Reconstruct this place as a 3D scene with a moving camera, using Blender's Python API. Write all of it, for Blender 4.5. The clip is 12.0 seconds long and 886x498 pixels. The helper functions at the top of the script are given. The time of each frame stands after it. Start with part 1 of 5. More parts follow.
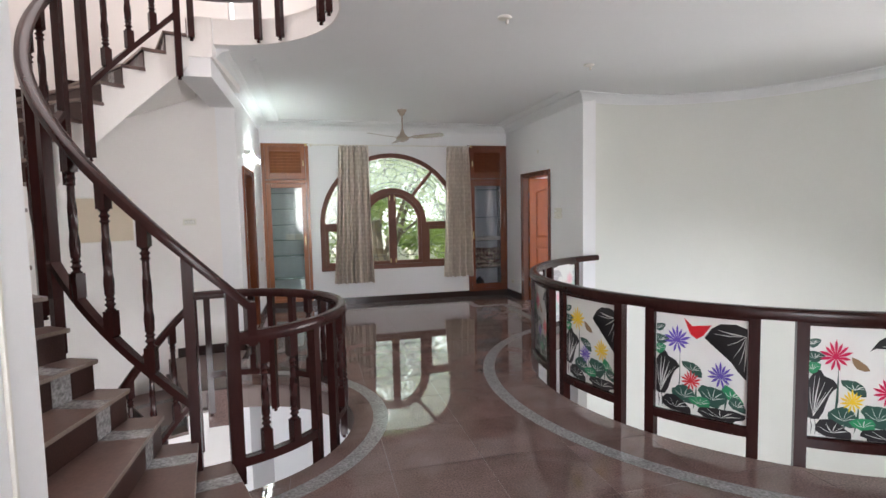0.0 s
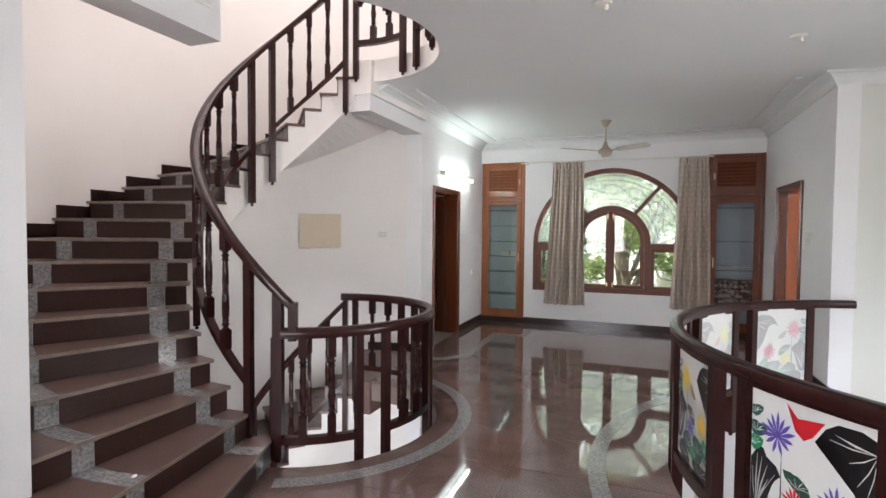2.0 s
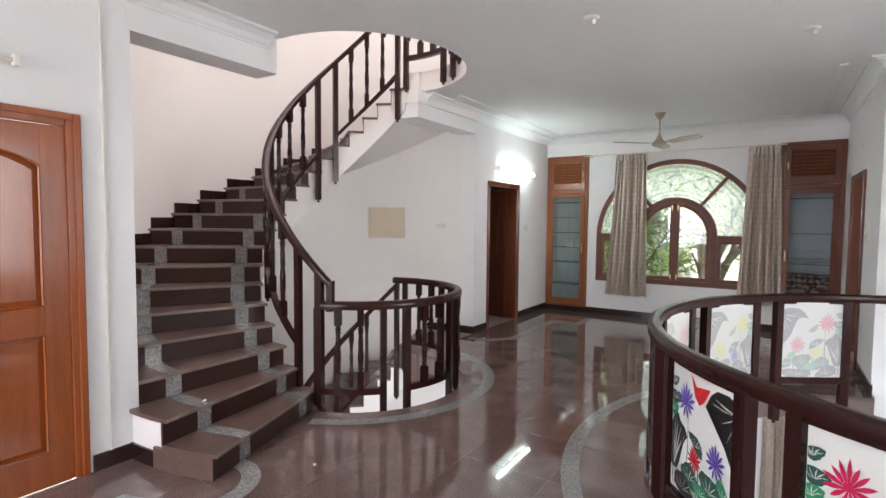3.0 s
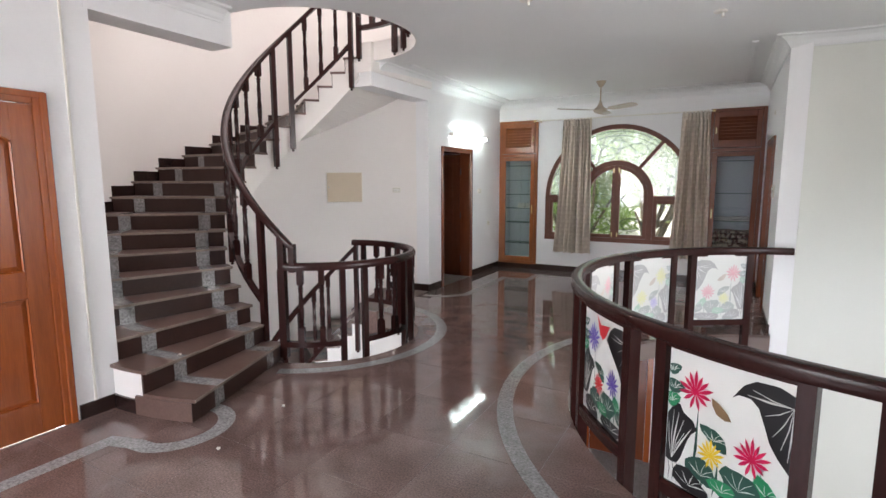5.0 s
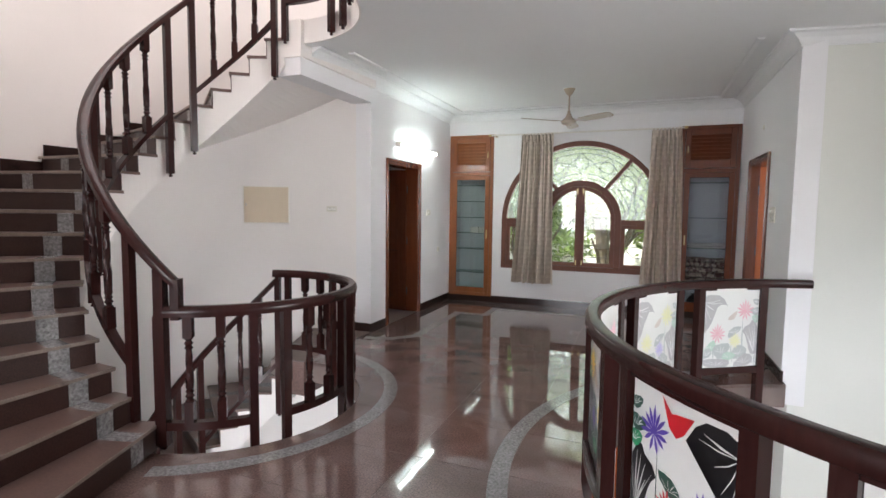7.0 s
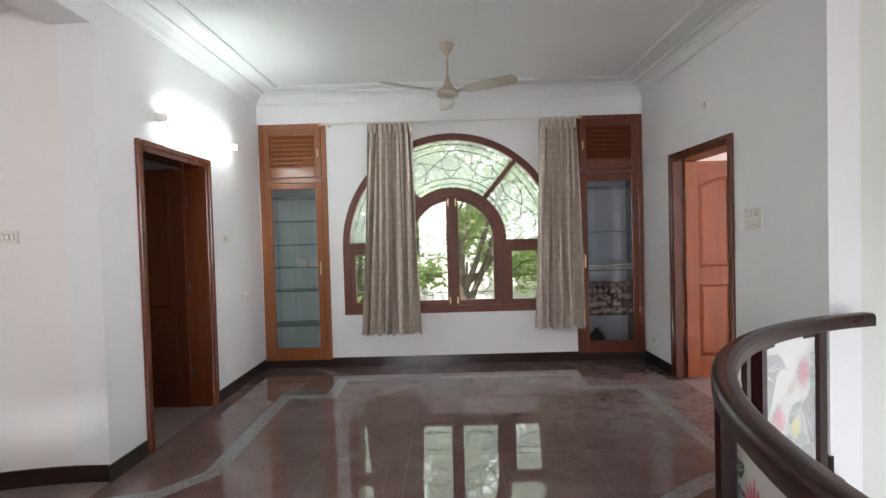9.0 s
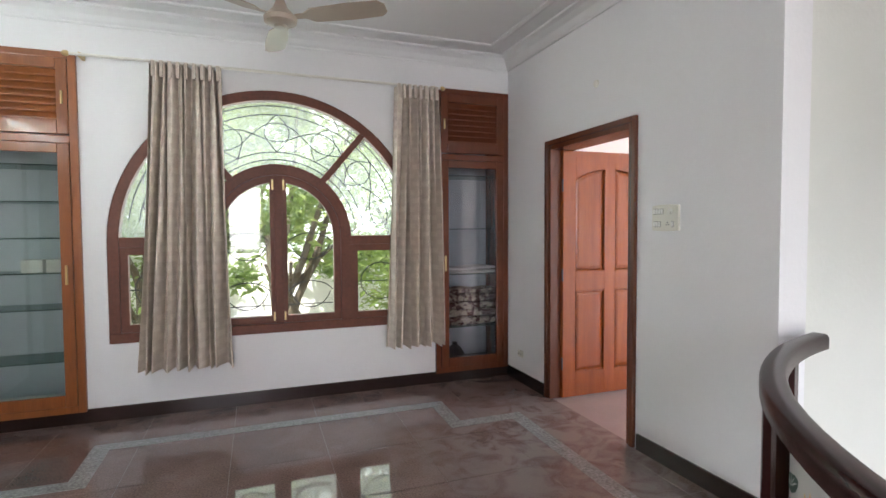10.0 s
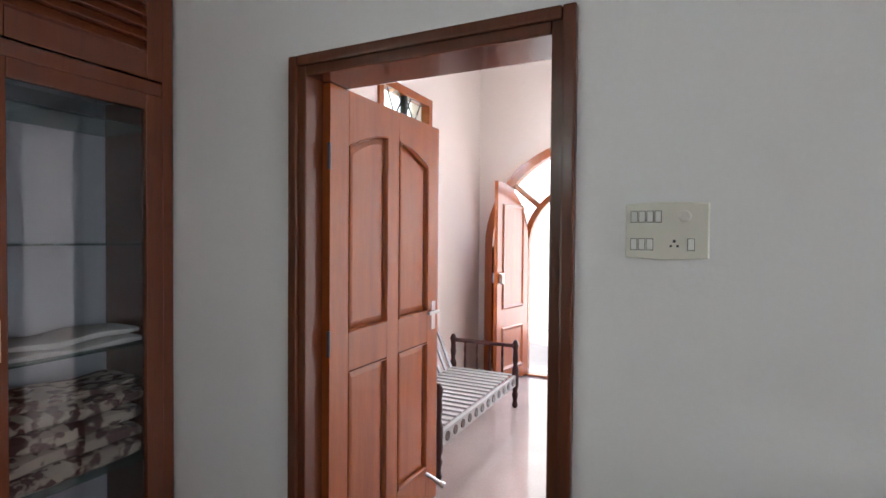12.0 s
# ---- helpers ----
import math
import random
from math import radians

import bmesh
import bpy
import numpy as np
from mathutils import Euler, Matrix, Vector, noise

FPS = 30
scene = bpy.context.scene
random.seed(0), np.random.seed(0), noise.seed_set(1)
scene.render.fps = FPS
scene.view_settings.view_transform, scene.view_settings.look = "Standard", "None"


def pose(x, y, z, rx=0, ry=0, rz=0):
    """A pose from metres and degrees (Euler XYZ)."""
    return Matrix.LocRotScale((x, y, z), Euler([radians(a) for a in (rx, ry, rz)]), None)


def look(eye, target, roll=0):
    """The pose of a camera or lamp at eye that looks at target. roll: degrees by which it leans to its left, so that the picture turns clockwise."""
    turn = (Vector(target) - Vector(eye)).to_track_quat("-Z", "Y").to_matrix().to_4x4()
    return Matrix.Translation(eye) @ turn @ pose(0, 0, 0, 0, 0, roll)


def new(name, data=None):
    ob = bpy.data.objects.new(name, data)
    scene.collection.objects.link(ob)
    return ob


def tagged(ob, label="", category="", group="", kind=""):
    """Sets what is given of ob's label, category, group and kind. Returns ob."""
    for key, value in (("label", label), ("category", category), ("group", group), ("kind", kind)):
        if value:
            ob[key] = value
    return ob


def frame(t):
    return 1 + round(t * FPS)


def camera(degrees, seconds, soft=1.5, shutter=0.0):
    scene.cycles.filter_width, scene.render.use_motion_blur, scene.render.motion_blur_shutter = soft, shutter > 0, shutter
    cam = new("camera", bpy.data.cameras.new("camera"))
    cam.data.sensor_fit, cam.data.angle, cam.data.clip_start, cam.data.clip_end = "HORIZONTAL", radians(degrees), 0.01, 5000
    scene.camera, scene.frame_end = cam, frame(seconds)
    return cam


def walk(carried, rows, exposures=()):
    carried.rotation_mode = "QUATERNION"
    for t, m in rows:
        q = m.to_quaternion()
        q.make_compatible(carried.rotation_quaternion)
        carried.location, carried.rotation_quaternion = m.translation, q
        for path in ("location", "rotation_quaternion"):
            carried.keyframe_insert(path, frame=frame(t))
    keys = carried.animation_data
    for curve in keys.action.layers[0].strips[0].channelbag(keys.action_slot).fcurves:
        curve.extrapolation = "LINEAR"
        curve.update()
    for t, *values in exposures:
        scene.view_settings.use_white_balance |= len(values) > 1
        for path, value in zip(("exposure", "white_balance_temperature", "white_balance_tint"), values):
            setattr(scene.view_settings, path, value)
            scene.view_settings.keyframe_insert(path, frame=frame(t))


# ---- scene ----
cam = camera(82.1, 12.0)
PATH = [
    (0, (-0.32, -0.376, 1.521), (0.166, 1.558, 1.372), -1.2),
    (0.5, (0.017, -0.264, 1.536), (0.322, 1.707, 1.379), -1.7),
    (1, (0.38, 0.01, 1.52), (0.361, 2.007, 1.415), -1.3),
    (1.5, (0.832, 0.084, 1.503), (0.455, 2.046, 1.432), -0.1),
    (2, (1.361, -0.093, 1.508), (0.649, 1.775, 1.438), 0.5),
    (2.5, (1.867, -0.214, 1.51), (0.911, 1.542, 1.437), 0.9),
    (3, (2.269, -0.3, 1.529), (1.179, 1.373, 1.419), 0.5),
    (5, (2.568, -0.593, 1.574), (1.609, 1.143, 1.313), -0.1),
    (5.5, (2.552, -0.581, 1.568), (1.631, 1.175, 1.303), 0.1),
    (6, (2.426, -0.368, 1.532), (1.554, 1.414, 1.279), 0.5),
    (6.5, (2.206, 0.001, 1.492), (1.367, 1.802, 1.268), 0.8),
    (7, (1.871, 0.401, 1.47), (1.139, 2.256, 1.315), 0.7),
    (9, (0.915, 2.696, 1.398), (0.896, 4.696, 1.347), -1.6),
    (9.5, (0.873, 3.301, 1.397), (1.168, 5.279, 1.346), -1.0),
    (10, (0.804, 3.906, 1.401), (1.49, 5.783, 1.32), -0.3),
    (10.5, (0.861, 4.481, 1.383), (1.891, 6.192, 1.282), 0.4),
    (11, (0.953, 5.118, 1.406), (2.3, 6.593, 1.304), -0.2),
    (11.5, (1.236, 5.656, 1.416), (2.826, 6.867, 1.352), 0.2),
    (12, (1.556, 6.18, 1.431), (3.353, 7.056, 1.388), 0.5),
]
walk(cam, [(t, look(eye, target, roll)) for t, eye, target, roll in PATH], [(0.0, 1.68, 6370, 14), (8.5, 1.7, 6370, 14), (10.5, 1.97, 6320, 15), (11.0, 1.87, 6320, 15), (11.5, 1.93, 6300, 15), (12.0, 1.55, 6250, 13)])

# ---- light ----
world = bpy.data.worlds.new("sky")
scene.world = world
world.use_nodes = True
wn = world.node_tree.nodes
sky = wn.new("ShaderNodeTexSky")
sky.sky_type = "NISHITA"
sky.sun_disc = False
sky.sun_elevation, sky.sun_rotation = radians(58), radians(214)
world.node_tree.links.new(sky.outputs[0], wn["Background"].inputs[0])
wn["Background"].inputs[1].default_value = 0.15


def lamp(name, kind, m, energy, colour, size=1.0, size_y=None):
    data = bpy.data.lights.new(name, kind)
    data.energy, data.color = energy, colour
    if kind == "AREA":
        data.size = size
        if size_y:
            data.shape, data.size_y = "RECTANGLE", size_y
    elif kind == "SUN":
        data.angle = radians(0.5)
    ob = new(name, data)
    ob.matrix_world = m
    return ob


lamp("sun", "SUN", look((-4, 2, 14), (0, 8, 2)), 5.0, (1.0, 0.95, 0.87))
lamp("window_light", "AREA", look((0.97, 8.62, 1.55), (0.97, 4.0, 1.0)), 4.5, (0.95, 1.0, 1.0), 2.2, 1.7)
# Unseen upstairs source, assumed from the bright stairwell; the ceiling has no opening.
lamp("upstairs_light", "AREA", look((-1.6, 3.5, 6.1), (-1.6, 3.501, 0)), 31, (1.0, 0.915, 0.88), 2.4, 3.0)
# Added fill lamp upstairs; no window is known there.
lamp("upper_fill_light", "AREA", look((-0.45, 0.85, 4.9), (-1.2, 4.4, 3.2)), 28, (1.0, 0.95, 0.93), 1.1, 1.3)
# Fill lamp added behind the camera, not a known window.
lamp("back_fill_light", "AREA", look((-0.05, -3.25, 1.7), (0.5, 3.0, 1.3)), 46, (1.0, 0.985, 0.97), 1.9, 1.8)
# Added narrow fill lamp aimed at the stairwell wall; no such window is known.
lamp("void_fill_light", "AREA", look((5.82, 2.32, 1.62), (-2.2, 4.3, 1.3)), 12, (1.0, 0.985, 0.97), 1.5, 2.1).data.spread = radians(80)
# Added fill for the storey below, before a solid unseen wall.
lamp("lower_fill_light", "AREA", look((0.8, -3.1, -1.5), (-0.6, 4.0, -1.2)), 210, (0.97, 0.99, 1.0), 3.0, 1.6)
lamp("room_door_light", "AREA", look((7.2, 6.85, 1.4), (3.5, 7.0, 0.9)), 15, (1.0, 0.96, 0.96), 1.3, 2.2)
lamp("room_window_light", "AREA", look((5.145, 8.5, 1.65), (5.0, 6.0, 0.9)), 48, (1.0, 0.97, 0.96), 0.75, 1.8)

# ---- materials ----


def material(name, colour, rough=0.5, metal=0.0, vary=0.0, scale=6.0, fine=0.0, fine_scale=90.0, bump=0.0, bump_scale=60.0,
             rand=0.0, stretch=(1, 1, 1), coat=0.0, rough_vary=0.0):
    m = bpy.data.materials.new(name)
    m.use_nodes = True
    n, l = m.node_tree.nodes, m.node_tree.links
    b = n["Principled BSDF"]
    b.inputs["Roughness"].default_value, b.inputs["Metallic"].default_value = rough, metal
    b.inputs["Coat Weight"].default_value = coat
    b.inputs["Coat Roughness"].default_value = 0.08
    tc = n.new("ShaderNodeTexCoord")
    mp = n.new("ShaderNodeMapping")
    mp.inputs["Scale"].default_value = stretch
    l.new(tc.outputs["Object"], mp.inputs[0])
    out = n.new("ShaderNodeRGB").outputs[0]
    out.default_value = (*colour, 1)

    def shade(fac_socket, amount, source):
        mr = n.new("ShaderNodeMapRange")
        mr.inputs[3].default_value, mr.inputs[4].default_value = 1 - amount, 1 + amount
        l.new(fac_socket, mr.inputs[0])
        hs = n.new("ShaderNodeHueSaturation")
        l.new(mr.outputs[0], hs.inputs["Value"])
        l.new(source, hs.inputs["Color"])
        return hs.outputs[0]

    if vary:
        t = n.new("ShaderNodeTexNoise")
        t.inputs["Scale"].default_value, t.inputs["Detail"].default_value = scale, 5
        l.new(mp.outputs[0], t.inputs[0])
        out = shade(t.outputs[0], vary * 2, out)
        if rough_vary:
            mr = n.new("ShaderNodeMapRange")
            mr.inputs[3].default_value, mr.inputs[4].default_value = max(0.02, rough - rough_vary), rough + rough_vary
            l.new(t.outputs[0], mr.inputs[0])
            l.new(mr.outputs[0], b.inputs["Roughness"])
    if fine:
        t = n.new("ShaderNodeTexNoise")
        t.inputs["Scale"].default_value, t.inputs["Detail"].default_value = fine_scale, 3
        l.new(mp.outputs[0], t.inputs[0])
        out = shade(t.outputs[0], fine * 2.5, out)
    if rand:
        oi = n.new("ShaderNodeObjectInfo")
        out = shade(oi.outputs["Random"], rand, out)
    l.new(out, b.inputs["Base Color"])
    if bump:
        t = n.new("ShaderNodeTexNoise")
        t.inputs["Scale"].default_value, t.inputs["Detail"].default_value = bump_scale, 4
        l.new(mp.outputs[0], t.inputs[0])
        bp = n.new("ShaderNodeBump")
        bp.inputs["Strength"].default_value, bp.inputs["Distance"].default_value = bump, 0.01
        l.new(t.outputs[0], bp.inputs["Height"])
        l.new(bp.outputs[0], b.inputs["Normal"])
    return m


def glass_material(name, tint, rough=0.0):
    m = bpy.data.materials.new(name)
    m.use_nodes = True
    n, l = m.node_tree.nodes, m.node_tree.links
    n.remove(n["Principled BSDF"])
    lw = n.new("ShaderNodeLayerWeight")
    lw.inputs[0].default_value = 0.5
    pw = n.new("ShaderNodeMath")
    pw.operation = "POWER"
    pw.inputs[1].default_value = 4.0
    fr = n.new("ShaderNodeMath")
    fr.operation = "MULTIPLY_ADD"
    fr.inputs[1].default_value, fr.inputs[2].default_value = 0.7, 0.045
    l.new(lw.outputs["Facing"], pw.inputs[0])
    l.new(pw.outputs[0], fr.inputs[0])
    tr = n.new("ShaderNodeBsdfTransparent")
    tr.inputs[0].default_value = (*tint, 1)
    gl = n.new("ShaderNodeBsdfGlossy")
    gl.inputs["Roughness"].default_value = 0.03 + rough
    mx = n.new("ShaderNodeMixShader")
    l.new(fr.outputs[0], mx.inputs[0])
    l.new(tr.outputs[0], mx.inputs[1])
    l.new(gl.outputs[0], mx.inputs[2])
    l.new(mx.outputs[0], n["Material Output"].inputs[0])
    return m


def glow(name, colour, strength):
    m = bpy.data.materials.new(name)
    m.use_nodes = True
    b = m.node_tree.nodes["Principled BSDF"]
    b.inputs["Emission Color"].default_value = (*colour, 1)
    b.inputs["Emission Strength"].default_value = strength
    return m


PLASTER = material("wall_paint", (0.82, 0.82, 0.825), 0.55, vary=0.02, scale=1.3, fine=0.008, bump=0.12, bump_scale=35)
# Warm white, darkened in colour to offset the strong light on the void wall.
WARMWHITE_DIM = material("warm_white_paint_dimmed", (0.715, 0.725, 0.675), 0.55, vary=0.025, scale=1.1, fine=0.008, bump=0.12, bump_scale=35)
# Wall paint warmed: the cream cast of stairwell light is put into the colour.
CREAM = material("stair_wall_warm_cast", (0.83, 0.80, 0.77), 0.6, vary=0.025, scale=1.1, fine=0.01, bump=0.12, bump_scale=35)
CEILING = material("ceiling_paint", (0.80, 0.81, 0.81), 0.7, vary=0.02, scale=0.9, bump=0.08, bump_scale=25)
GRANITE = material("brown_granite", (0.158, 0.104, 0.093), 0.032, vary=0.24, scale=4.0, fine=0.34, fine_scale=95, rand=0.1, rough_vary=0.016, bump=0.004, bump_scale=3)
GRANITE.node_tree.nodes["Principled BSDF"].inputs["Specular IOR Level"].default_value = 1.0
# dusty smears on the polished floor
_n, _l = GRANITE.node_tree.nodes, GRANITE.node_tree.links
_p = _n["Principled BSDF"]
_s = _n.new("ShaderNodeTexNoise")
_s.inputs["Scale"].default_value, _s.inputs["Detail"].default_value, _s.inputs["Distortion"].default_value = 2.3, 6, 0.8
_d = _n.new("ShaderNodeMapRange")
_d.inputs[1].default_value, _d.inputs[2].default_value = 0.52, 0.70
_d.inputs[3].default_value, _d.inputs[4].default_value = 0.0, 0.55
_x = _n.new("ShaderNodeMix")
_x.data_type = "RGBA"
_x.inputs[7].default_value = (0.235, 0.18, 0.165, 1)
_a = _n.new("ShaderNodeMath")
_a.operation = "MULTIPLY_ADD"
_a.inputs[1].default_value = 0.07
_l.new(_n["Texture Coordinate"].outputs["Object"], _s.inputs[0])
_l.new(_s.outputs[0], _d.inputs[0])
_l.new(_d.outputs[0], _x.inputs[0])
_l.new(_p.inputs["Base Color"].links[0].from_socket, _x.inputs[6])
_l.new(_d.outputs[0], _a.inputs[0])
_l.new(_p.inputs["Roughness"].links[0].from_socket, _a.inputs[2])
# dust trodden in round the open doorway
_g = _n.new("ShaderNodeVectorMath")
_g.operation = "DISTANCE"
_g.inputs[1].default_value = (2.75, 6.75, 0.0)
_r = _n.new("ShaderNodeMapRange")
_r.inputs[1].default_value, _r.inputs[2].default_value = 1.35, 0.35
_r.inputs[3].default_value, _r.inputs[4].default_value = 0.0, 1.0
_w = _n.new("ShaderNodeTexNoise")
_w.inputs["Scale"].default_value, _w.inputs["Detail"].default_value, _w.inputs["Distortion"].default_value = 5.5, 5, 1.4
_v = _n.new("ShaderNodeMapRange")
_v.inputs[1].default_value, _v.inputs[2].default_value = 0.38, 0.56
_k = _n.new("ShaderNodeMath")
_k.operation = "MULTIPLY"
_y = _n.new("ShaderNodeMix")
_y.data_type = "RGBA"
_y.inputs[7].default_value = (0.27, 0.215, 0.205, 1)
_b = _n.new("ShaderNodeMath")
_b.operation = "MULTIPLY_ADD"
_b.inputs[1].default_value = 0.12
_l.new(_n["Texture Coordinate"].outputs["Object"], _g.inputs[0])
_l.new(_n["Texture Coordinate"].outputs["Object"], _w.inputs[0])
_l.new(_g.outputs["Value"], _r.inputs[0])
_l.new(_w.outputs[0], _v.inputs[0])
_l.new(_r.outputs[0], _k.inputs[0])
_l.new(_v.outputs[0], _k.inputs[1])
_l.new(_k.outputs[0], _y.inputs[0])
_l.new(_x.outputs[2], _y.inputs[6])
_l.new(_k.outputs[0], _b.inputs[0])
_l.new(_a.outputs[0], _b.inputs[2])
_l.new(_y.outputs[2], _p.inputs["Base Color"])
_l.new(_b.outputs[0], _p.inputs["Roughness"])
# One granite in two colours: treads carry dust and reflected light, risers are darkened.
TREAD = material("stair_granite", (0.132, 0.08, 0.067), 0.3, vary=0.1, scale=9, fine=0.13, fine_scale=70, rand=0.07)
RISER = material("riser_granite_darkened", (0.046, 0.022, 0.018), 0.36, vary=0.14, scale=5, fine=0.26, fine_scale=150, rand=0.07)
SKIRT = material("dark_granite", (0.026, 0.0135, 0.012), 0.2, vary=0.1, scale=4, fine=0.12, fine_scale=150)
RISER.node_tree.nodes["Principled BSDF"].inputs["Specular IOR Level"].default_value = 0.3
WORN = material("worn_nosing", (0.25, 0.20, 0.17), 0.4, vary=0.25, scale=12, fine=0.15, fine_scale=120)
GREY = material("grey_granite", (0.275, 0.268, 0.268), 0.12, vary=0.16, scale=14, fine=0.36, fine_scale=60, rand=0.06)
JOINT = material("joint_grout", (0.18, 0.138, 0.122), 0.6, vary=0.1)
DARKWOOD = material("dark_stained_wood", (0.03, 0.0092, 0.0082), 0.27, vary=0.18, scale=5, fine=0.1, fine_scale=60, stretch=(1, 1, 0.15))
DARKWOOD.node_tree.nodes["Principled BSDF"].inputs["Specular IOR Level"].default_value = 0.27
TEAK = material("varnished_teak", (0.295, 0.07, 0.013), 0.26, vary=0.16, scale=5, fine=0.07, fine_scale=40, stretch=(3.5, 3.5, 0.25), coat=0.3, bump=0.03, bump_scale=50)
# Door frame colour; on the dim room's leaf it stands in for shade.
TEAKMID = material("frame_and_shaded_leaf_teak", (0.115, 0.03, 0.011), 0.26, vary=0.16, scale=5, fine=0.07, fine_scale=40, stretch=(3.5, 3.5, 0.25), coat=0.2)
WINWOOD = material("window_wood", (0.14, 0.042, 0.022), 0.48, vary=0.16, scale=5, fine=0.12, fine_scale=40)
CABTEAK = material("cabinet_teak", (0.27, 0.083, 0.022), 0.28, vary=0.16, scale=5, fine=0.07, fine_scale=40, stretch=(3.5, 3.5, 0.25), coat=0.3, bump=0.03, bump_scale=50)
# Teak darkened; on the right cabinet this colour stands in for shade.
TEAKDARKENED = material("darkened_teak", (0.135, 0.033, 0.011), 0.25, vary=0.16, scale=5, fine=0.07, fine_scale=40, stretch=(3.5, 3.5, 0.25), coat=0.3)

# ---- mesh helpers ----
TAU = 2 * math.pi


def part(name, bm, mat, parent=None, label="", smooth=False):
    me = bpy.data.meshes.new(name)
    bmesh.ops.recalc_face_normals(bm, faces=bm.faces)
    if smooth:
        for f in bm.faces:
            f.smooth = True
    bm.to_mesh(me)
    bm.free()
    me.materials.append(mat)
    if smooth:
        me.set_sharp_from_angle(angle=radians(40))
    ob = new(name, me)
    ob.parent = parent
    return tagged(ob, label) if label else ob


def thing(name, label, category, at=(0, 0, 0), rz=0.0, group="", kind=""):
    ob = new(name)
    ob.matrix_world = pose(*at, 0, 0, rz)
    ob.empty_display_size = 0.1
    return tagged(ob, label, category, group, kind)


def bmnew():
    return bmesh.new()


def box(bm, a, b, bevel=0.0):
    vs = [bm.verts.new((x, y, z)) for x in (a[0], b[0]) for y in (a[1], b[1]) for z in (a[2], b[2])]
    fs = [bm.faces.new([vs[i] for i in q]) for q in ((0, 1, 3, 2), (4, 6, 7, 5), (0, 4, 5, 1), (2, 3, 7, 6), (0, 2, 6, 4), (1, 5, 7, 3))]
    if bevel:
        es = list({e for f in fs for e in f.edges})
        bmesh.ops.bevel(bm, geom=es, offset=bevel, segments=2, profile=0.6, affect="EDGES")
    return bm


def prism(bm, poly, z0, z1):
    lo = [bm.verts.new((x, y, z0)) for x, y in poly]
    hi = [bm.verts.new((x, y, z1)) for x, y in poly]
    bm.faces.new(lo[::-1])
    bm.faces.new(hi)
    n = len(poly)
    for i in range(n):
        bm.faces.new((lo[i], lo[(i + 1) % n], hi[(i + 1) % n], hi[i]))
    return bm


def loft(bm, rings, closed=False, caps=True):
    """Joins rings of points, each a closed loop of the same length."""
    rows = [[bm.verts.new(p) for p in r] for r in rings]
    k = len(rows[0])
    pairs = list(zip(rows, rows[1:])) + ([(rows[-1], rows[0])] if closed else [])
    for a, b in pairs:
        for i in range(k):
            bm.faces.new((a[i], a[(i + 1) % k], b[(i + 1) % k], b[i]))
    if caps and not closed:
        bm.faces.new(rows[0][::-1])
        bm.faces.new(rows[-1])
    return bm


def ring_profile(bm, c, prof, a0, a1, step=4.0, closed=False):
    """A profile of (radius, z) turned about the upright axis through c, from a0 to a1 degrees. z may be a function of the angle."""
    n = max(2, int(abs(a1 - a0) / step) + 1)
    rings = []
    for i in range(n + (0 if closed else 1)):
        a = a0 + (a1 - a0) * i / n
        ca, sa = math.cos(radians(a)), math.sin(radians(a))
        rings.append([(c[0] + r * ca, c[1] + r * sa, z(a) if callable(z) else z) for r, z in prof])
    return loft(bm, rings, closed)


def lathe(bm, prof, at=(0, 0, 0), seg=10):
    rings = [[(at[0] + r * math.cos(TAU * i / seg), at[1] + r * math.sin(TAU * i / seg), at[2] + z) for i in range(seg)] for r, z in prof]
    return loft(bm, rings)


def strip(bm, pts, w, z0, z1):
    """A flat band of width w along points in the plan, mitred at the bends."""
    left, right = [], []
    for i, p in enumerate(pts):
        p = Vector(p)
        d0 = (p - Vector(pts[i - 1])).normalized() if i else None
        d1 = (Vector(pts[i + 1]) - p).normalized() if i < len(pts) - 1 else None
        d0, d1 = d0 or d1, d1 or d0
        n0, n1 = Vector((-d0.y, d0.x)), Vector((-d1.y, d1.x))
        m = (n0 + n1).normalized()
        m *= (w / 2) / max(0.4, m.dot(n0))
        left.append((*(p + m),))
        right.append((*(p - m),))
    return loft(bm, [[(*l, z0), (*r, z0), (*r, z1), (*l, z1)] for l, r in zip(left, right)])


def arc(c, r, a0, a1, n):
    return [(c[0] + r * math.cos(radians(a0 + (a1 - a0) * i / n)), c[1] + r * math.sin(radians(a0 + (a1 - a0) * i / n))) for i in range(n + 1)]


def cut(ob, cutters):
    """Takes the cutters' solids away from ob's mesh."""
    for c in cutters:
        m = ob.modifiers.new("cut", "BOOLEAN")
        m.operation, m.solver, m.object = "DIFFERENCE", "EXACT", c
    dg = bpy.context.evaluated_depsgraph_get()
    me = bpy.data.meshes.new_from_object(ob.evaluated_get(dg))
    mats = list(ob.data.materials)
    ob.modifiers.clear()
    ob.data = me
    me.materials.clear()
    for m in mats:
        me.materials.append(m)
    for c in cutters:
        bpy.data.objects.remove(c)
    return ob


def solid(fill):
    bm = bmnew()
    fill(bm)
    return part("cutter", bm, PLASTER)


def quickbox(name, a, b, mat, label="", category="wall", kind="structure", bevel=0.0):
    return tagged(part(name, box(bmnew(), a, b, bevel), mat), label, category, "", kind)


# ---- plan: stair axis S, void axis V ----
S, V = (-1.13, 3.42), (3.65, 3.49)
G = (-1.055, 3.42)      # axis of the stair rails and of the openings
XL, XR, YF, YB, H, TOP = -1.12, 3.04, 8.23, -3.2, 2.97, 3.18
RISE, A1, DA = 0.159, -71.1, 9.97       # riser, angle of the first nosing, turn of each step
RI, RO = 0.92, 2.24
WELL = ((-1.13, 3.5), 2.17)

